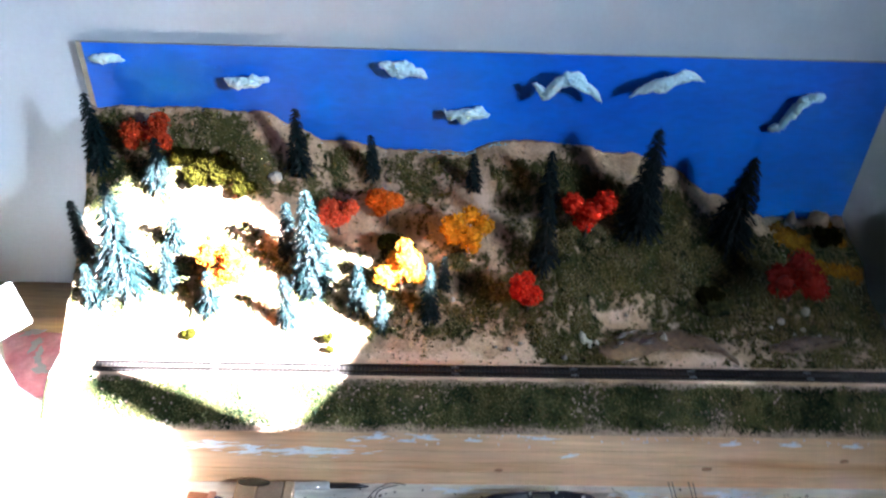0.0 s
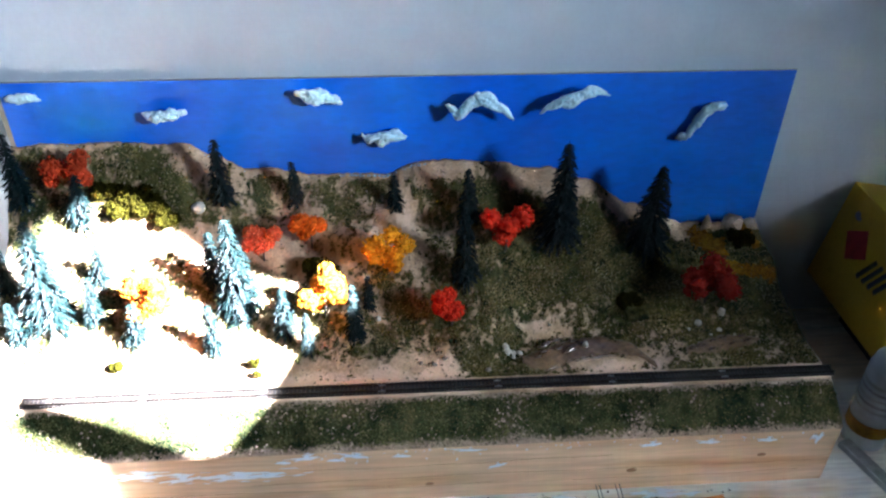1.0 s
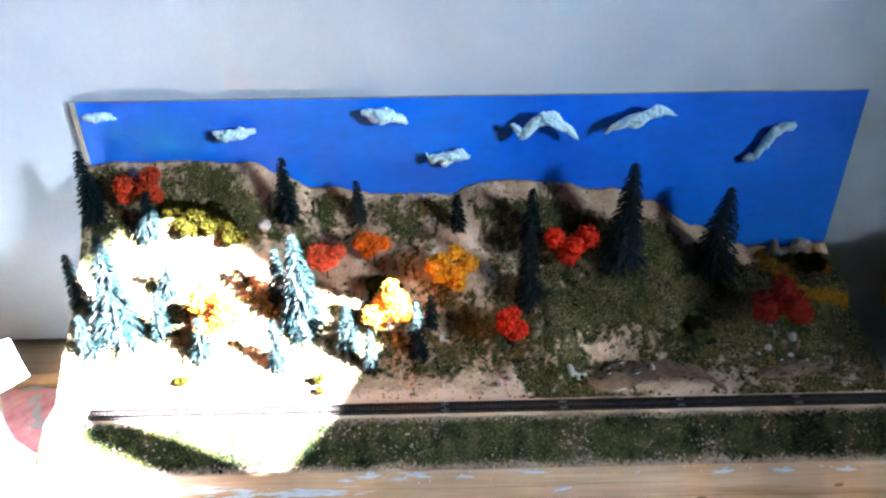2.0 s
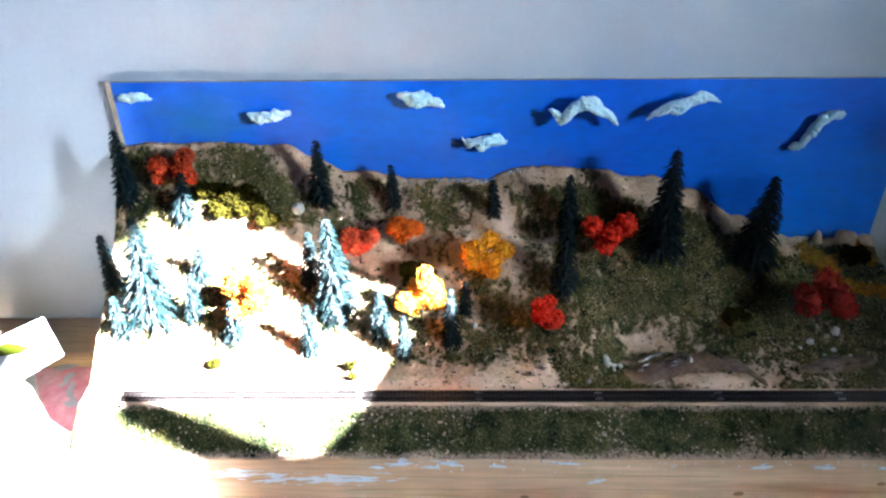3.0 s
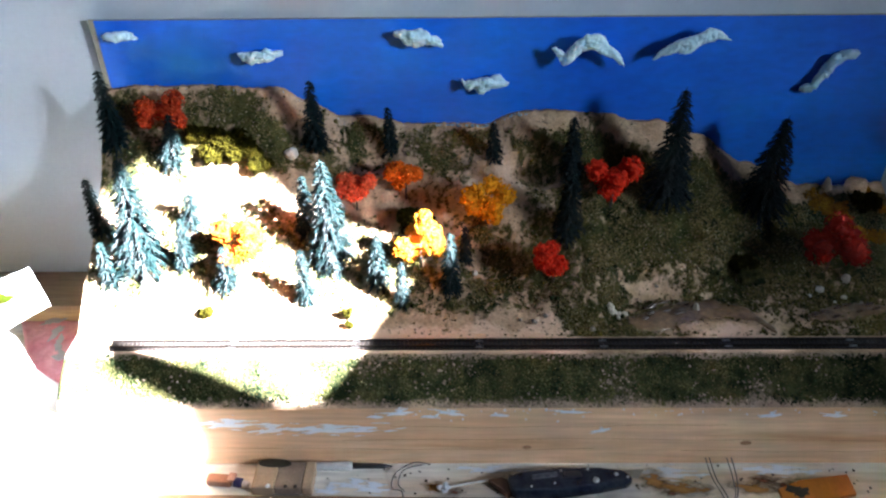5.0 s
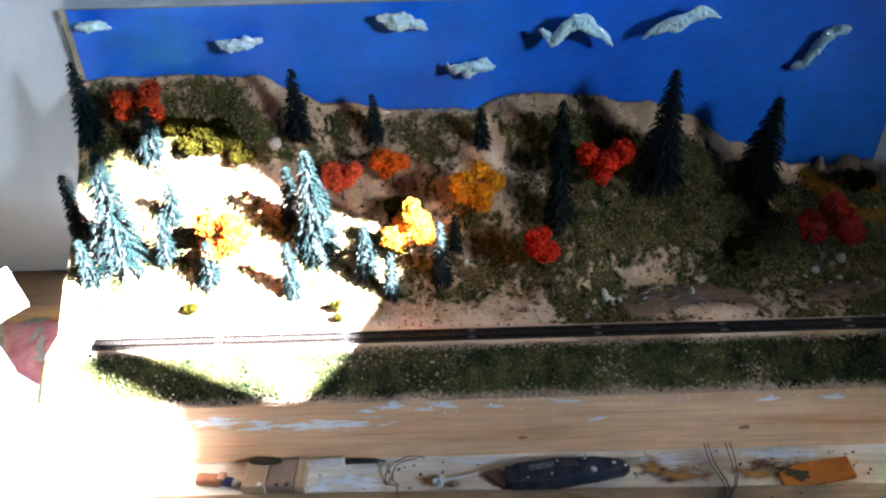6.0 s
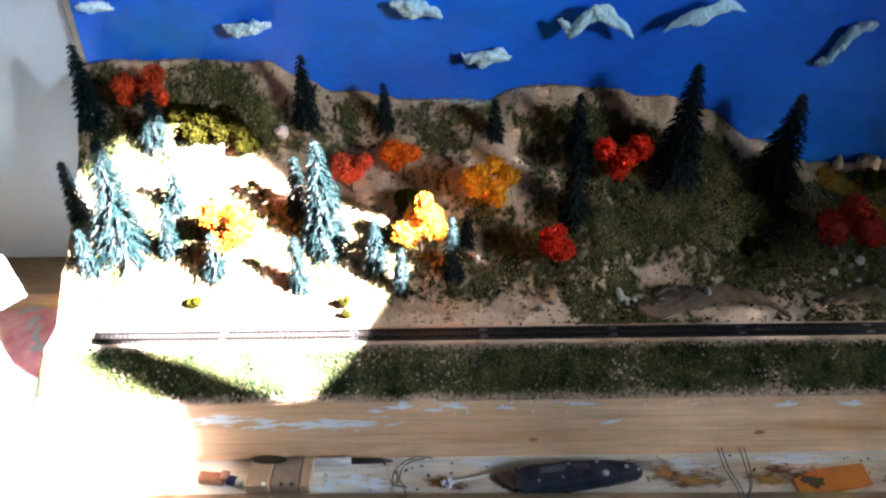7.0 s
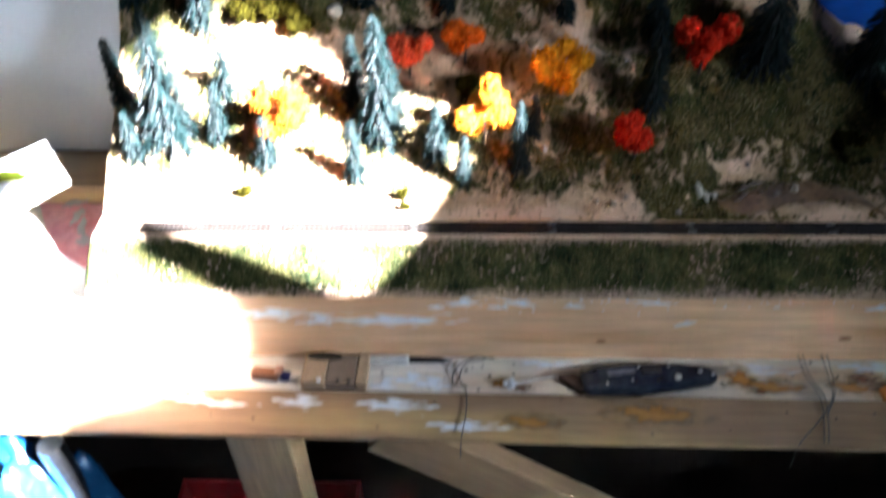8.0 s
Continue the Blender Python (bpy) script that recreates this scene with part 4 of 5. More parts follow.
pond([(0.541, 0.036, 0.006), (0.552, 0.031, 0.017), (0.600, 0.047, 0.019), (0.640, 0.056, 0.016), (0.674, 0.045, 0.013), (0.692, 0.020, 0.004)], "glossy brown resin pond curving round a sand bar", 3,
     [(0.560, 0.052, 0.016), (0.566, 0.057, 0.014), (0.574, 0.060, 0.018), (0.588, 0.042, 0.020), (0.594, 0.049, 0.014), (0.580, 0.048, 0.010), (0.600, 0.060, 0.012), (0.562, 0.044, 0.010), (0.612, 0.056, 0.010), (0.555, 0.036, 0.009)])
pond([(0.734, 0.040, 0.004), (0.752, 0.044, 0.011), (0.780, 0.051, 0.014), (0.808, 0.054, 0.010), (0.826, 0.056, 0.003)], "small glossy dark resin pond in shade", 4,
     [(0.736, 0.040, 0.010), (0.746, 0.044, 0.012), (0.758, 0.038, 0.010), (0.764, 0.052, 0.010), (0.776, 0.056, 0.012), (0.800, 0.058, 0.012), (0.804, 0.050, 0.012), (0.786, 0.046, 0.008)])


def stone(x, y, r, seed, z=None, label="pale grey-tan stone on the hillside", tall=1.0, mat=STONE):
    g = random.Random(seed)
    bm = bmesh.new()
    bmesh.ops.create_icosphere(bm, subdivisions=2, radius=r)
    for v in bm.verts:
        v.co *= 1 + 0.35 * noise.noise(v.co / r * 1.1 + Vector((seed, 0, 0)))
        v.co.z *= 0.75 * tall
    ob = tagged(part("stone", bm, mat), label, "stone", "stones on the landscape")
    ob.matrix_basis = pose(x, y, (hill(x, y) if z is None else z) + r * 0.35, 0, 0, g.uniform(0, 360))


stone(0.172, 0.183, 0.0085, 1, label="white rounded stone near the crest", mat=PALE_STONE)
stone(0.617, 0.054, 0.0036, 2, -0.002, "small pale post-like stone in the pond", 2.6, PALE_STONE)
for k in range(9):
    stone(0.538 + rng.uniform(-0.016, 0.014), 0.046 + rng.uniform(-0.006, 0.006), rng.uniform(0.0022, 0.0040), 10 + k, label="pale stone in a heap beside the pond", mat=PALE_STONE)
for k, (x, y, r) in enumerate(((0.761, 0.083, 0.0046), (0.784, 0.073, 0.0032), (0.772, 0.066, 0.0022), (0.748, 0.076, 0.0022), (0.800, 0.064, 0.0024))):
    stone(x, y, r, 30 + k, label="pale stone at the shaded pond", mat=PALE_STONE)
stone(0.792, 0.094, 0.0045, 51, label="upright pale stone at the shaded pond", tall=2.0, mat=PALE_STONE)
stone(0.848, 0.227, 0.0145, 52, label="rounded tan rock at the crest", mat=TAN_ROCK)
stone(0.814, 0.230, 0.0065, 53, label="pointed tan rock at the crest", tall=2.4, mat=TAN_ROCK)
stone(0.378, 0.084, 0.004, 54, label="small white stone on the slope", mat=PALE_STONE)
for k, (x, y) in enumerate(((0.44, 0.028), (0.452, 0.034), (0.425, 0.03), (0.11, 0.15), (0.50, 0.02), (0.58, 0.085))):
    stone(x, y, rng.uniform(0.002, 0.0035), 60 + k, label="small earth-coloured stone on the slope")

# ---- things at the ends of the module ----
wedge = thing("wooden_block", (0, 0, 0), "dark sloping wooden block under the yellow carton", "block")
# Added support, unseen; shares the near-black kept for shade below.
part("block", slab(bmesh.new(), [(1.04, BENCH), (1.24, BENCH), (1.24, -0.0935), (1.04, -0.0605)], 0.12, pose(0, 0.215, 0, 90, 0, 0)), UNDERSIDE_DARK, wedge)
yellow_box = thing("yellow_box", (0, 0, 0), "yellow printed carton with a red label on one side", "box")
yellow_box.matrix_basis = pose(0.984, -0.045, -0.050, 0, 9.4, 0)
carton = part("carton", box(bmesh.new(), (0, 0, 0), (0.26, 0.288, 0.149), 0.002), YELLOW_CARD, yellow_box)
part("red_label", box(bmesh.new(), (-0.0004, -0.020, -0.0185), (0.0004, 0.020, 0.0185)), RED_PRINT, carton, "small red square label").matrix_basis = pose(-0.0006, 0.227, 0.088, -33, 0, 0)
part("printed_mark", slab(bmesh.new(), blob(rng, 0.010, 0.014, 14), 0.0006, pose(0.0, 0.250, 0.118, 0, -90, 0)), GREY_PRINT, carton, "grey printed mark")
for k in range(4):
    part("printed_bar", box(bmesh.new(), (-0.0004, -0.0032, -0.020), (0.0004, 0.0032, 0.020)), BLACK, carton, "black printed bar").matrix_basis = pose(-0.0006, 0.190 - 0.013 * k, 0.076 + 0.001 * k, 28, 0, 0)

plank = thing("loose_board", (-0.35, 0.2095, BENCH), "plain brown wooden board lying against the wall", "board")
part("board", box(bmesh.new(), (-0.42, -0.039, 0), (0.305, 0.0345, 0.029), 0.002), RAIL_WOOD, plank)

bottle = thing("glue_bottle", (0.962, 0.0, BENCH), "white plastic glue bottle with a printed label", "bottle")
body = part("body", lathe(bmesh.new(), [(0.0215, 0), (0.0245, 0.002), (0.025, 0.01), (0.025, 0.115), (0.022, 0.128), (0.012, 0.138), (0.010, 0.142)]), BOTTLE, bottle, smooth=True)
part("cap", lathe(bmesh.new(), [(0.012, 0.1425), (0.012, 0.155), (0.005, 0.166), (0.003, 0.175)], 24), ORANGE_CARD, bottle, "orange nozzle cap", True)
for k in range(5):
    z = 0.060 + k * 0.009
    part("label_bar", lathe(bmesh.new(), [(0.0251, z), (0.0254, z + 0.001), (0.0254, z + 0.003), (0.0251, z + 0.004)]), GREY_PRINT if k % 2 else STEEL, body, "grey printed line")
part("label_band", lathe(bmesh.new(), [(0.0251, 0.022), (0.0255, 0.023), (0.0255, 0.040), (0.0251, 0.041)]), FLOCK, body, "yellow label band")

bar = thing("metal_bar", (0.932, -0.010, BENCH), "grey metal bar lying on the bench", "bar", rz=-72)
part("bar", box(bmesh.new(), (0, -0.008, 0), (0.13, 0.008, 0.009), 0.0015), STEEL, bar)

parcel = thing("white_carton", (-0.15, 0.0, BENCH), "plain white carton in glaring sunlight beside the module", "carton")
part("carton", slab(bmesh.new(), [(-0.16, -0.085), (0.1055, -0.085), (0.1055, -0.012), (0.087, -0.0135), (0.054, 0.0075), (0.034, 0.0305), (0.011, 0.0575), (-0.006, 0.069), (-0.16, 0.055)], 0.059), PAPER, parcel)
part("lid", slab(bmesh.new(), [(-0.161, -0.086), (0.106, -0.086), (0.106, -0.0115), (0.088, -0.013), (0.055, 0.008), (0.035, 0.031), (0.012, 0.058), (-0.005, 0.07), (-0.161, 0.056)], 0.016, pose(0, 0, 0.0593)), PAPER, parcel, "shallow white lid")

prop = thing("white_box", (-0.19, -0.015, BENCH + 0.0754), "small plain white box on the carton, in glaring sunlight", "box")
part("body", box(bmesh.new(), (-0.06, -0.045, 0), (0.055, 0.045, 0.032), 0.001), PAPER, prop)
part("lid", box(bmesh.new(), (-0.061, -0.046, 0.0325), (0.056, 0.046, 0.0435), 0.001), PAPER, prop)

packet = thing("white_packet", (-0.14, 0.06, BENCH + 0.119), "white card packet with a yellow-green print, in sunlight", "packet")
sleeve = part("sleeve", slab(bmesh.new(), [(0.001, 0.067), (0.051, 0.003), (0.021, -0.038), (-0.025, -0.10), (-0.20, -0.130), (-0.042, 0.022)], 0.005), PAPER, packet)
part("print", slab(bmesh.new(), blob(rng, 0.044, 0.022, 24, 0.3), 0.0005, pose(-0.014, 0.006, 0.0051, 0, 0, 20)), GREEN_PRINT, sleeve, "yellow-green printed shape")

wrapper = thing("pink_wrapper", (-0.14, 0.13, BENCH), "crumpled red and pink plastic wrapper on the bench", "wrapper")
bm = bmesh.new()
grid = {}
for i in range(25):
    for j in range(25):
        u, v = i / 24, j / 24
        p = Vector((-0.075 + 0.155 * u, 0.055 - 0.135 * v + 0.02 * u, 0))
        p.x += v * 0.075 * (1 - u)
        grid[i, j] = bm.verts.new((p.x, p.y, 0.003 + 0.004 * abs(noise.noise((p.x * 50, p.y * 50, 2)))))
for i in range(24):
    for j in range(24):
        bm.faces.new((grid[i, j], grid[i, j + 1], grid[i + 1, j + 1], grid[i + 1, j]))
sheet_ob = part("film", bm, PINK_WRAP, wrapper, smooth=True)
thick = sheet_ob.modifiers.new("thickness", "SOLIDIFY")
thick.thickness = 0.0006
for k in range(4):
    part("printed_swirl", slab(bmesh.new(), blob(rng, 0.026, 0.011, 20, 0.6), 0.0006, pose(0.0 + 0.012 * k - 0.02, 0.035 - 0.022 * k, 0.0085, 0, 0, 30 + 40 * k)), PAPER, sheet_ob, "white printed swirl")

# ---- tools on the bench ----
knife = thing("utility_knife", (0.404, -0.0895, BENCH), "glossy dark blue-black utility knife, worn and paint-spotted", "knife", rz=2)
grip = part("handle", slab(bmesh.new(), [(0.006, -0.013), (0.012, -0.0165), (0.055, -0.0175), (0.10, -0.012), (0.126, -0.007), (0.134, -0.002), (0.126, 0.010), (0.10, 0.0145), (0.06, 0.0155), (0.02, 0.012), (0.004, 0.006)], 0.014), KNIFE_GREY, knife)
mod = grip.modifiers.new("round", "BEVEL")
mod.width, mod.segments = 0.005, 4
part("end_cap", slab(bmesh.new(), [(-0.014, 0.006), (-0.004, -0.004), (0.004, -0.012), (0.009, -0.010), (0.006, 0.004), (0.0, 0.008)], 0.008), DARK_BROWN, knife, "brown worn end")
part("panel", slab(bmesh.new(), [(0.030, -0.001), (0.056, 0.002), (0.056, 0.008), (0.030, 0.005)], 0.0005, pose(0, 0, 0.0141)), WORN_PANEL, grip, "pale worn panel")
part("slider", box(bmesh.new(), (0.062, 0.000, 0.0135), (0.080, 0.007, 0.0165), 0.0012), BLACK, grip)
part("screw", lathe(bmesh.new(), [(0.0032, 0.0138), (0.0032, 0.0148), (0.0024, 0.0152)], 16, (0.094, -0.004, 0)), WHITE_PLASTIC, grip, "bright screw head", True)
for x, y, r in ((0.060, 0.009, 0.0016), (0.088, 0.010, 0.0015), (0.116, 0.003, 0.0022), (0.127, -0.001, 0.0016), (0.052, -0.006, 0.0012), (0.028, -0.009, 0.0011)):
    part("paint_spot", lathe(bmesh.new(), [(r, 0.0139), (r * 0.8, 0.0144), (r * 0.3, 0.0146)], 12, (x, y, 0)), PAINT_WHITE, grip, "white paint spot", True)
part("blade", slab(bmesh.new(), [(0.124, 0.004), (0.140, 0.003), (0.148, 0.014), (0.126, 0.013)], 0.0008, pose(0, 0, 0.006)), STEEL, knife, "dull steel blade")

brush = thing("cotton_swab", (0.343, -0.091, BENCH), "paint-dipped swab with a thin white stick", "swab", rz=12)
part("stick", tube(bmesh.new(), [(0.004, 0, 0.003), (0.048, 0, 0.003)], 0.0013, 10), WHITE_PLASTIC, brush)
tagged(lumps("tip", [((rng.uniform(-0.006, 0.006), rng.gauss(0, 0.002), 0.003 + rng.uniform(0, 0.002)), rng.uniform(0.002, 0.0035)) for _ in range(10)], PAINT_WHITE, rng, brush), "clotted white tip")

pen = thing("pen", (0.208, -0.0655, BENCH), "white pen with a dark barrel", "pen", rz=1)
part("cap", tube(bmesh.new(), [(0, 0, 0.0052), (0.002, 0, 0.0052), (0.038, 0, 0.0052), (0.040, 0, 0.0052)], 0.005, 14, [0.0035, 0.0048, 0.0048, 0.0040]), WHITE_PLASTIC, pen, "white cap", True)
part("barrel", tube(bmesh.new(), [(0.0405, 0, 0.0052), (0.070, 0, 0.0045), (0.082, 0, 0.0035)], 0.003, 12, [0.0032, 0.0028, 0.0008]), BLACK, pen, "dark slim barrel", True)

scrap = thing("card_scrap", (0.180, -0.081, BENCH), "small two-tone tan card box with a dark slot", "card box", rz=-1)
part("box", box(bmesh.new(), (-0.031, -0.017, 0), (-0.008, 0.018, 0.012), 0.0015), CARDBOARD, scrap, "light tan card half")
part("band", box(bmesh.new(), (-0.0078, -0.0165, 0), (0.020, 0.0175, 0.0115), 0.0015), BAND_CARD, scrap, "darker grey-tan card band")
part("end", box(bmesh.new(), (0.0202, -0.017, 0), (0.031, 0.018, 0.012), 0.002), CARDBOARD, scrap)
part("slot", slab(bmesh.new(), [(0.017 * math.cos(k * math.tau / 28), 0.0045 * math.sin(k * math.tau / 28)) for k in range(28)], 0.0022, pose(-0.012, 0.0135, 0.0118)), DARK_OLIVE, scrap, "flat dark oval piece")
for x, r in ((-0.014, 0.0026), (0.004, 0.0018), (0.014, 0.0022)):
    part("paint_spot", lathe(bmesh.new(), [(r, 0.0118), (r * 0.8, 0.0128), (r * 0.3, 0.0131)], 12, (x, -0.0145, 0)), PAINT_WHITE if r > 0.0024 else PAINT_DARK, scrap, "dried paint spot", True)

handle = thing("brown_tool", (0.100, -0.0815, BENCH), "short brown handled tool with a dark blue and white end", "tool", rz=-6)
part("grip", box(bmesh.new(), (0, -0.0055, 0), (0.026, 0.0055, 0.010), 0.003), BROWN, handle)
part("block", box(bmesh.new(), (0.0225, -0.003, 0.006), (0.030, 0.0065, 0.0115), 0.001), PINK_BLOCK, handle, "pinkish block")
part("collar", lathe(bmesh.new(), [(0.0, -0.004), (0.0046, -0.004), (0.0052, 0.0), (0.0046, 0.004), (0.0, 0.004)], 16), NAVY, handle, "dark blue collar").matrix_basis = pose(0.033, -0.001, 0.0054, 0, 90, 0)
part("end", lathe(bmesh.new(), [(0.0, -0.003), (0.0036, -0.003), (0.004, 0.0), (0.0026, 0.004), (0.0, 0.0045)], 16), WHITE_PLASTIC, handle, "white end").matrix_basis = pose(0.041, -0.002, 0.0050, 0, 90, 0)

ochre = thing("orange_scraper", (0.718, -0.094, BENCH), "orange plastic piece with dark stains on the bench", "scraper", rz=9)
part("blade", slab(bmesh.new(), [(-0.036, -0.014), (0.040, -0.012), (0.044, 0.012), (-0.008, 0.013), (-0.034, 0.006)], 0.004), ORANGE_CARD, ochre)
part("stain", slab(bmesh.new(), blob(rng, 0.02, 0.014, 18, 0.5), 0.0006, pose(-0.016, 0.0, 0.0042)), PAINT_DARK, ochre, "dark dried stain")


def wire(points, label):
    ob = thing("thin_wire", (*points[0][:2], BENCH), label, "wire", "loose wires on the bench")
    x, y = points[0][:2]
    fine = []
    for i in range(len(points) - 1):
        p = [Vector((*points[max(0, min(len(points) - 1, i + k))],)) for k in (-1, 0, 1, 2)]
        for t in steps(0, 1, 6)[:-1]:
            a, b, c, d = p
            fine.append(0.5 * (2 * b + (c - a) * t + (2 * a - 5 * b + 4 * c - d) * t * t + (3 * b - a - 3 * c + d) * t**3) - Vector((x, y, BENCH)))
    fine.append(Vector(points[-1]) - Vector((x, y, BENCH)))
    part("strand", tube(bmesh.new(), fine, 0.0006, 6), BLACK, ob, smooth=True)


Z = BENCH + 0.0008
wire([(0.330, -0.0595, Z), (0.312, -0.062, Z + 0.006), (0.293, -0.075, Z + 0.004), (0.291, -0.090, Z), (0.302, -0.099, Z + 0.006), (0.303, -0.125, Z + 0.006), (0.299, -0.151, Z + 0.006), (0.298, -0.156, Z - 0.02)], "thin dark wire looped over the bench edge")
wire([(0.322, -0.0595, Z), (0.302, -0.070, Z + 0.004), (0.297, -0.084, Z), (0.304, -0.098, Z + 0.006)], "thin dark wire looped on the bench")
for dx in (0.0, 0.004):
    wire([(0.617 + dx, -0.0592, Z + 0.01), (0.620 + dx, -0.080, Z + 0.003), (0.624 + dx, -0.108, Z + 0.006), (0.618 + dx, -0.135, Z + 0.006), (0.612 + dx, -0.154, Z + 0.006)], "thin dark wire crossing the bench edge")
wire([(0.639, -0.0592, Z + 0.01), (0.641, -0.080, Z + 0.003), (0.634, -0.108, Z + 0.008), (0.612, -0.135, Z + 0.008), (0.592, -0.154, Z + 0.006), (0.588, -0.162, Z - 0.02)], "thin dark wire crossing the bench edge")
wire([(0.644, -0.0592, Z + 0.01), (0.645, -0.080, Z + 0.003), (0.638, -0.104, Z + 0.006), (0.622, -0.128, Z + 0.008)], "thin dark wire on the bench planks")

# ---- dried paint on the wood ----


coats = itertools.count()


def film(w, h):
    """One coat of paint: a skin that has no sides."""
    bm = bmesh.new()
    bm.faces.new([bm.verts.new((x, y, 0)) for x, y in ((-w, -h), (w, -h), (w, h), (-w, h))])
    return bm


def smear(name, x, y, z, w, h, mat, label, rx=0.0, rz=0.0):
    """A thin dab of paint; each lies a hair above the one before."""
    ob = tagged(part(name, film(w * 0.9, h), mat), label, "paint", "dried paint marks")
    ob.matrix_basis = pose(x, y, z, rx, 0, 0) @ pose(0, 0, 0.0002 + 0.00002 * next(coats), 0, 0, rz)


for x, z, w, h, rz in ((0.125, -0.058, 0.05, 0.014, 3), (0.168, -0.066, 0.03, 0.013, 14), (0.225, -0.066, 0.09, 0.013, 3), (0.252, -0.067, 0.05, 0.004, 0), (0.299, -0.041, 0.024, 0.009, 10), (0.351, -0.041, 0.026, 0.007, -8), (0.33, -0.046, 0.014, 0.005, 0), (0.275, -0.046, 0.012, 0.006, 0), (0.472, -0.040, 0.030, 0.004, 0), (0.503, -0.067, 0.018, 0.006, 20), (0.670, -0.045, 0.020, 0.007, 10), (0.734, -0.045, 0.022, 0.007, 0), (0.800, -0.046, 0.02, 0.007, 0), (0.857, -0.048, 0.014, 0.011, 80), (0.400, -0.044, 0.016, 0.005, 0)):
    smear("paint_smear", x, -0.0581, z, w, h, SMEAR_WHITE, "bluish white paint smear on the pine board", 90, rz)
for x, y, w, h in ((0.05, -0.112, 0.030, 0.010), (0.08, -0.117, 0.04, 0.006), (0.151, -0.115, 0.034, 0.012), (0.235, -0.118, 0.05, 0.012), (0.30, -0.140, 0.05, 0.009)):
    smear("paint_smear", x, y, BENCH + 0.0048, w, h, SMEAR_WHITE, "bluish white paint smear on the bench edge")
for x, y, w, h in ((0.47, -0.125, 0.068, 0.018), (0.36, -0.134, 0.04, 0.012)):
    smear("paint_stain", x, y, BENCH + 0.0048, w, h, PAINT_OCHRE, "ochre paint stain on the bench edge")
for x, y, w, h in ((0.25, -0.085, 0.03, 0.012), (0.27, -0.090, 0.03, 0.014), (0.225, -0.092, 0.022, 0.010), (0.39, -0.066, 0.05, 0.008), (0.575, -0.072, 0.05, 0.016), (0.69, -0.068, 0.06, 0.012)):
    smear("paint_smear", x, y, BENCH + 0.0002, w, h, SMEAR_WHITE, "white paint smear on the bench planks")
for x, y, w, h in ((0.585, -0.090, 0.05, 0.014), (0.56, -0.080, 0.02, 0.02), (0.66, -0.090, 0.036, 0.012), (0.335, -0.088, 0.018, 0.01)):
    smear("paint_stain", x, y, BENCH + 0.0003, w, h, PAINT_OCHRE, "ochre paint stain on the bench planks")
spots = [((rng.uniform(0.22, 0.78), rng.uniform(-0.098, -0.061), BENCH + 0.0003), rng.uniform(0.0006, 0.0022)) for _ in range(90)] + [((rng.uniform(-0.02, 0.8), rng.uniform(-0.148, -0.104), BENCH + 0.0050), rng.uniform(0.0006, 0.002)) for _ in range(24)]
tagged(lumps("paint_specks", spots, PAINT_DARK, rng, None, True, flat=0.3), "dark crumbs and paint specks on the bench", "specks", kind="stuff")

for x, y, w, h in ((0.698, -0.088, 0.030, 0.014), (0.672, -0.080, 0.020, 0.010), (0.575, -0.096, 0.012, 0.005), (0.355, -0.094, 0.014, 0.008)):
    smear("paint_stain", x, y, BENCH + 0.0004, w, h, STAIN_RED, "dark red-brown dried stain on the bench planks")
flakes = [((rng.uniform(0.30, 0.62), -0.0585, DECK - abs(rng.gauss(0, 0.007)) - 0.001), rng.uniform(0.0006, 0.0018)) for _ in range(46)] + [((rng.uniform(0.60, 0.86), -0.0585, DECK - abs(rng.gauss(0, 0.006)) - 0.001), rng.uniform(0.0005, 0.0013)) for _ in range(16)]
tagged(lumps("plaster_flakes", flakes, PAINT_WHITE, rng, None, True), "white plaster flakes stuck to the pine board", "flakes", kind="stuff")
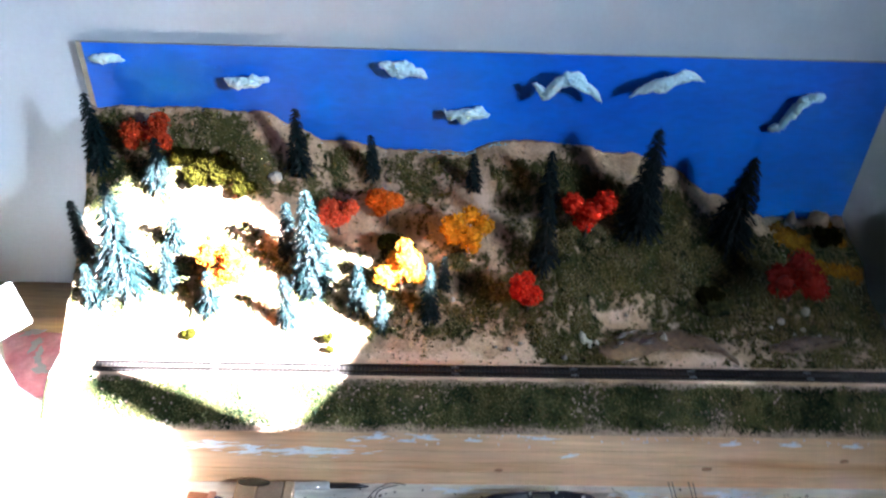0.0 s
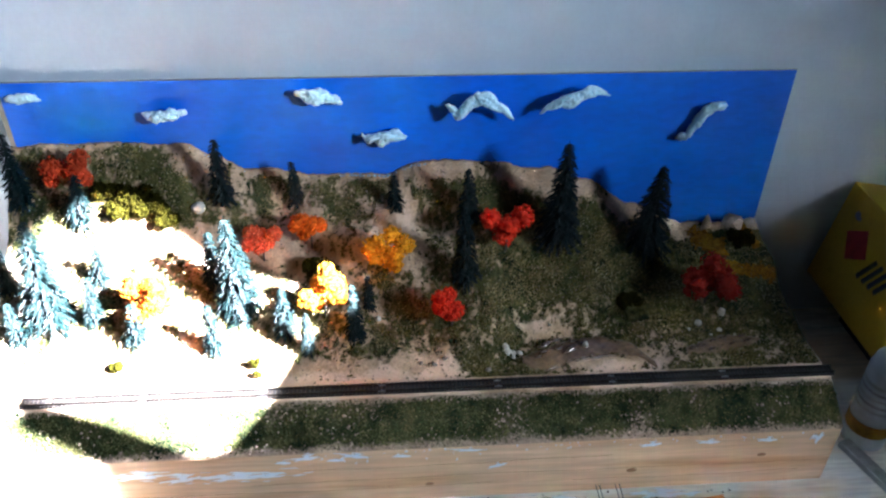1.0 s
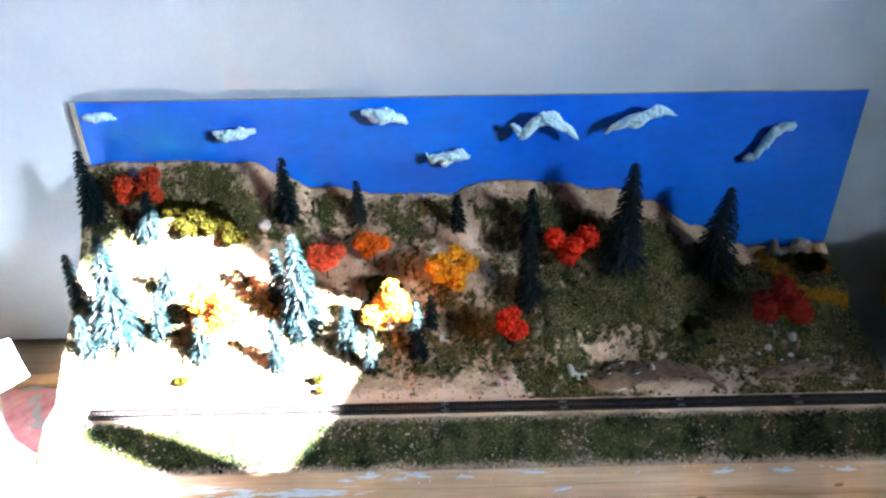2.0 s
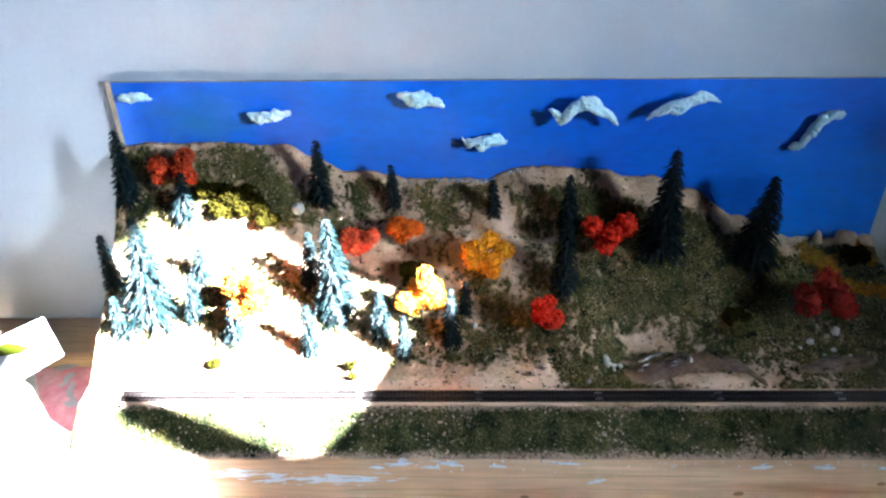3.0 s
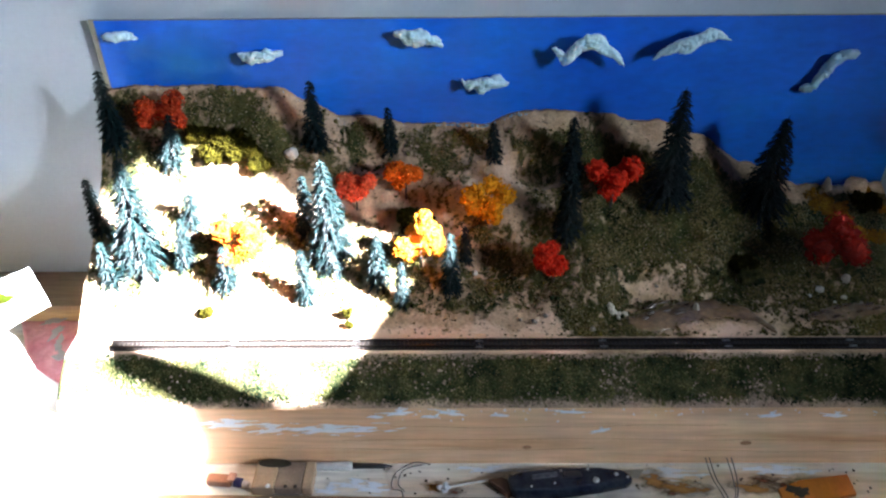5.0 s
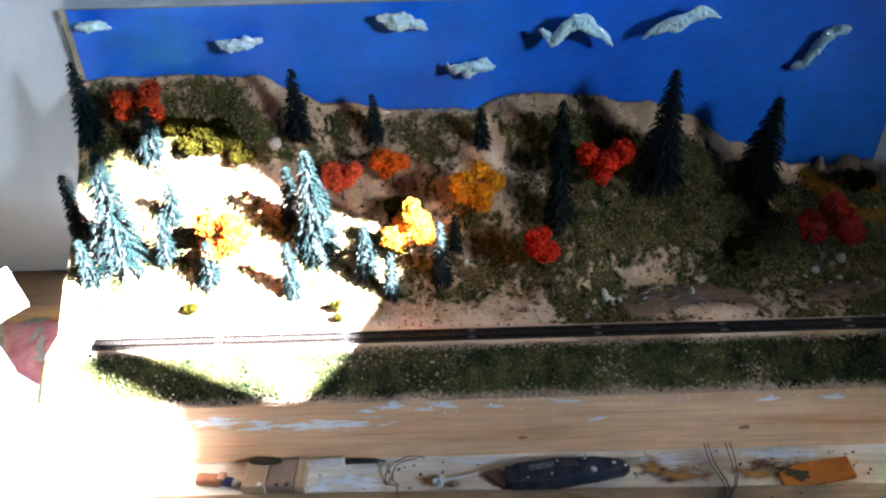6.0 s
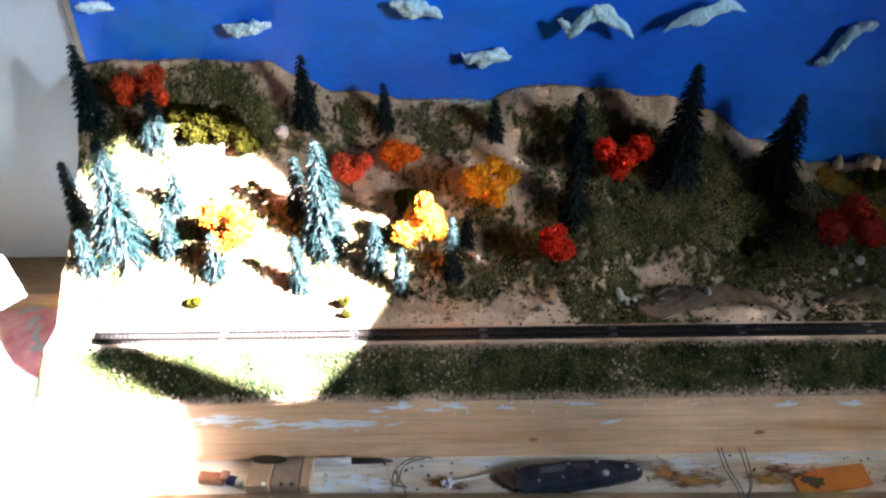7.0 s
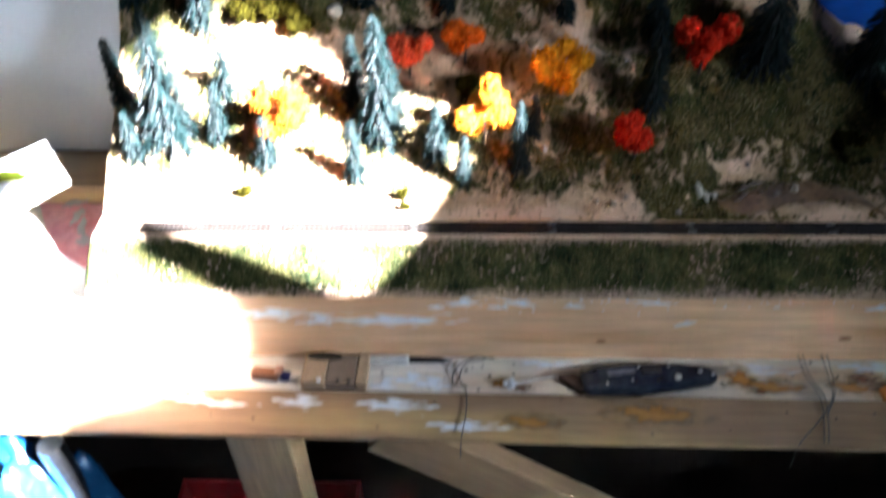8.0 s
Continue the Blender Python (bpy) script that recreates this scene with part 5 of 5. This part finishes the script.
for k, (x, z, w) in enumerate(((0.55, -0.083, 0.62), (0.30, -0.096, 0.40), (0.72, -0.100, 0.26), (0.46, -0.062, 0.34))):
    line = bmesh.new()
    tube(line, [(w * (f - 0.5), 0, 0.0016 * math.sin(5 * f + k) + 0.0007 * math.sin(19 * f + 2 * k)) for f in steps(0, 1, 40)], 0.0003, 4)
    ob = part("grain_line", line, GRAIN, base, "darker line of wood grain")
    ob.location = (x, -0.05795, z - BENCH)
for x, z, r in ((0.655, -0.088, 0.0035), (0.80, -0.072, 0.003), (0.43, -0.094, 0.0028)):
    ob = part("knot", lathe(bmesh.new(), [(r, 0), (r * 0.9, 0.0002), (r * 0.5, 0.0003)], 16), GRAIN, base, "small dark knot in the pine")
    ob.matrix_basis = pose(x, -0.0580, z - BENCH, 90, 0, 0) @ Matrix.Diagonal((1.7, 1, 1, 1))

# ---- under the bench ----
bag = thing("blue_bag", (-0.140, -0.138, GROUND), "crinkled blue plastic bag standing at the bench in sunlight", "bag")
bm = bmesh.new()
bmesh.ops.create_icosphere(bm, subdivisions=5, radius=1)
for v in bm.verts:
    crease = 0.10 * noise.noise(v.co * 3.1) + 0.05 * abs(noise.noise(v.co * 8.0 + Vector((3, 0, 0))))
    v.co = Vector((v.co.x * 0.105, v.co.y * 0.075, 0.36 + v.co.z * 0.36)) * (1 + crease)
    v.co.z = max(v.co.z, 0)
part("film", bm, BLUE_BAG, bag, smooth=True)
neck = bmesh.new()
tube(neck, [(0.01, 0, 0.70), (0.012, 0.002, 0.715), (0.02, 0.004, 0.73)], 0.01, 12, [0.028, 0.012, 0.022])
part("tied_neck", neck, BLUE_BAG, bag, "gathered neck of the bag", True)
crate = thing("red_crate", (-0.02, 0.05, GROUND), "red plastic crate on the floor under the bench", "crate")
bm = bmesh.new()
for a, b in (((-0.15, -0.1, 0), (0.15, 0.1, 0.006)), ((-0.15, -0.1, 0.0065), (0.15, -0.094, 0.2)), ((-0.15, 0.094, 0.0065), (0.15, 0.1, 0.2)), ((-0.15, -0.0935, 0.0065), (-0.144, 0.0935, 0.2)), ((0.144, -0.0935, 0.0065), (0.15, 0.0935, 0.2))):
    box(bm, a, b, 0.001)
part("shell", bm, RED_PRINT, crate)
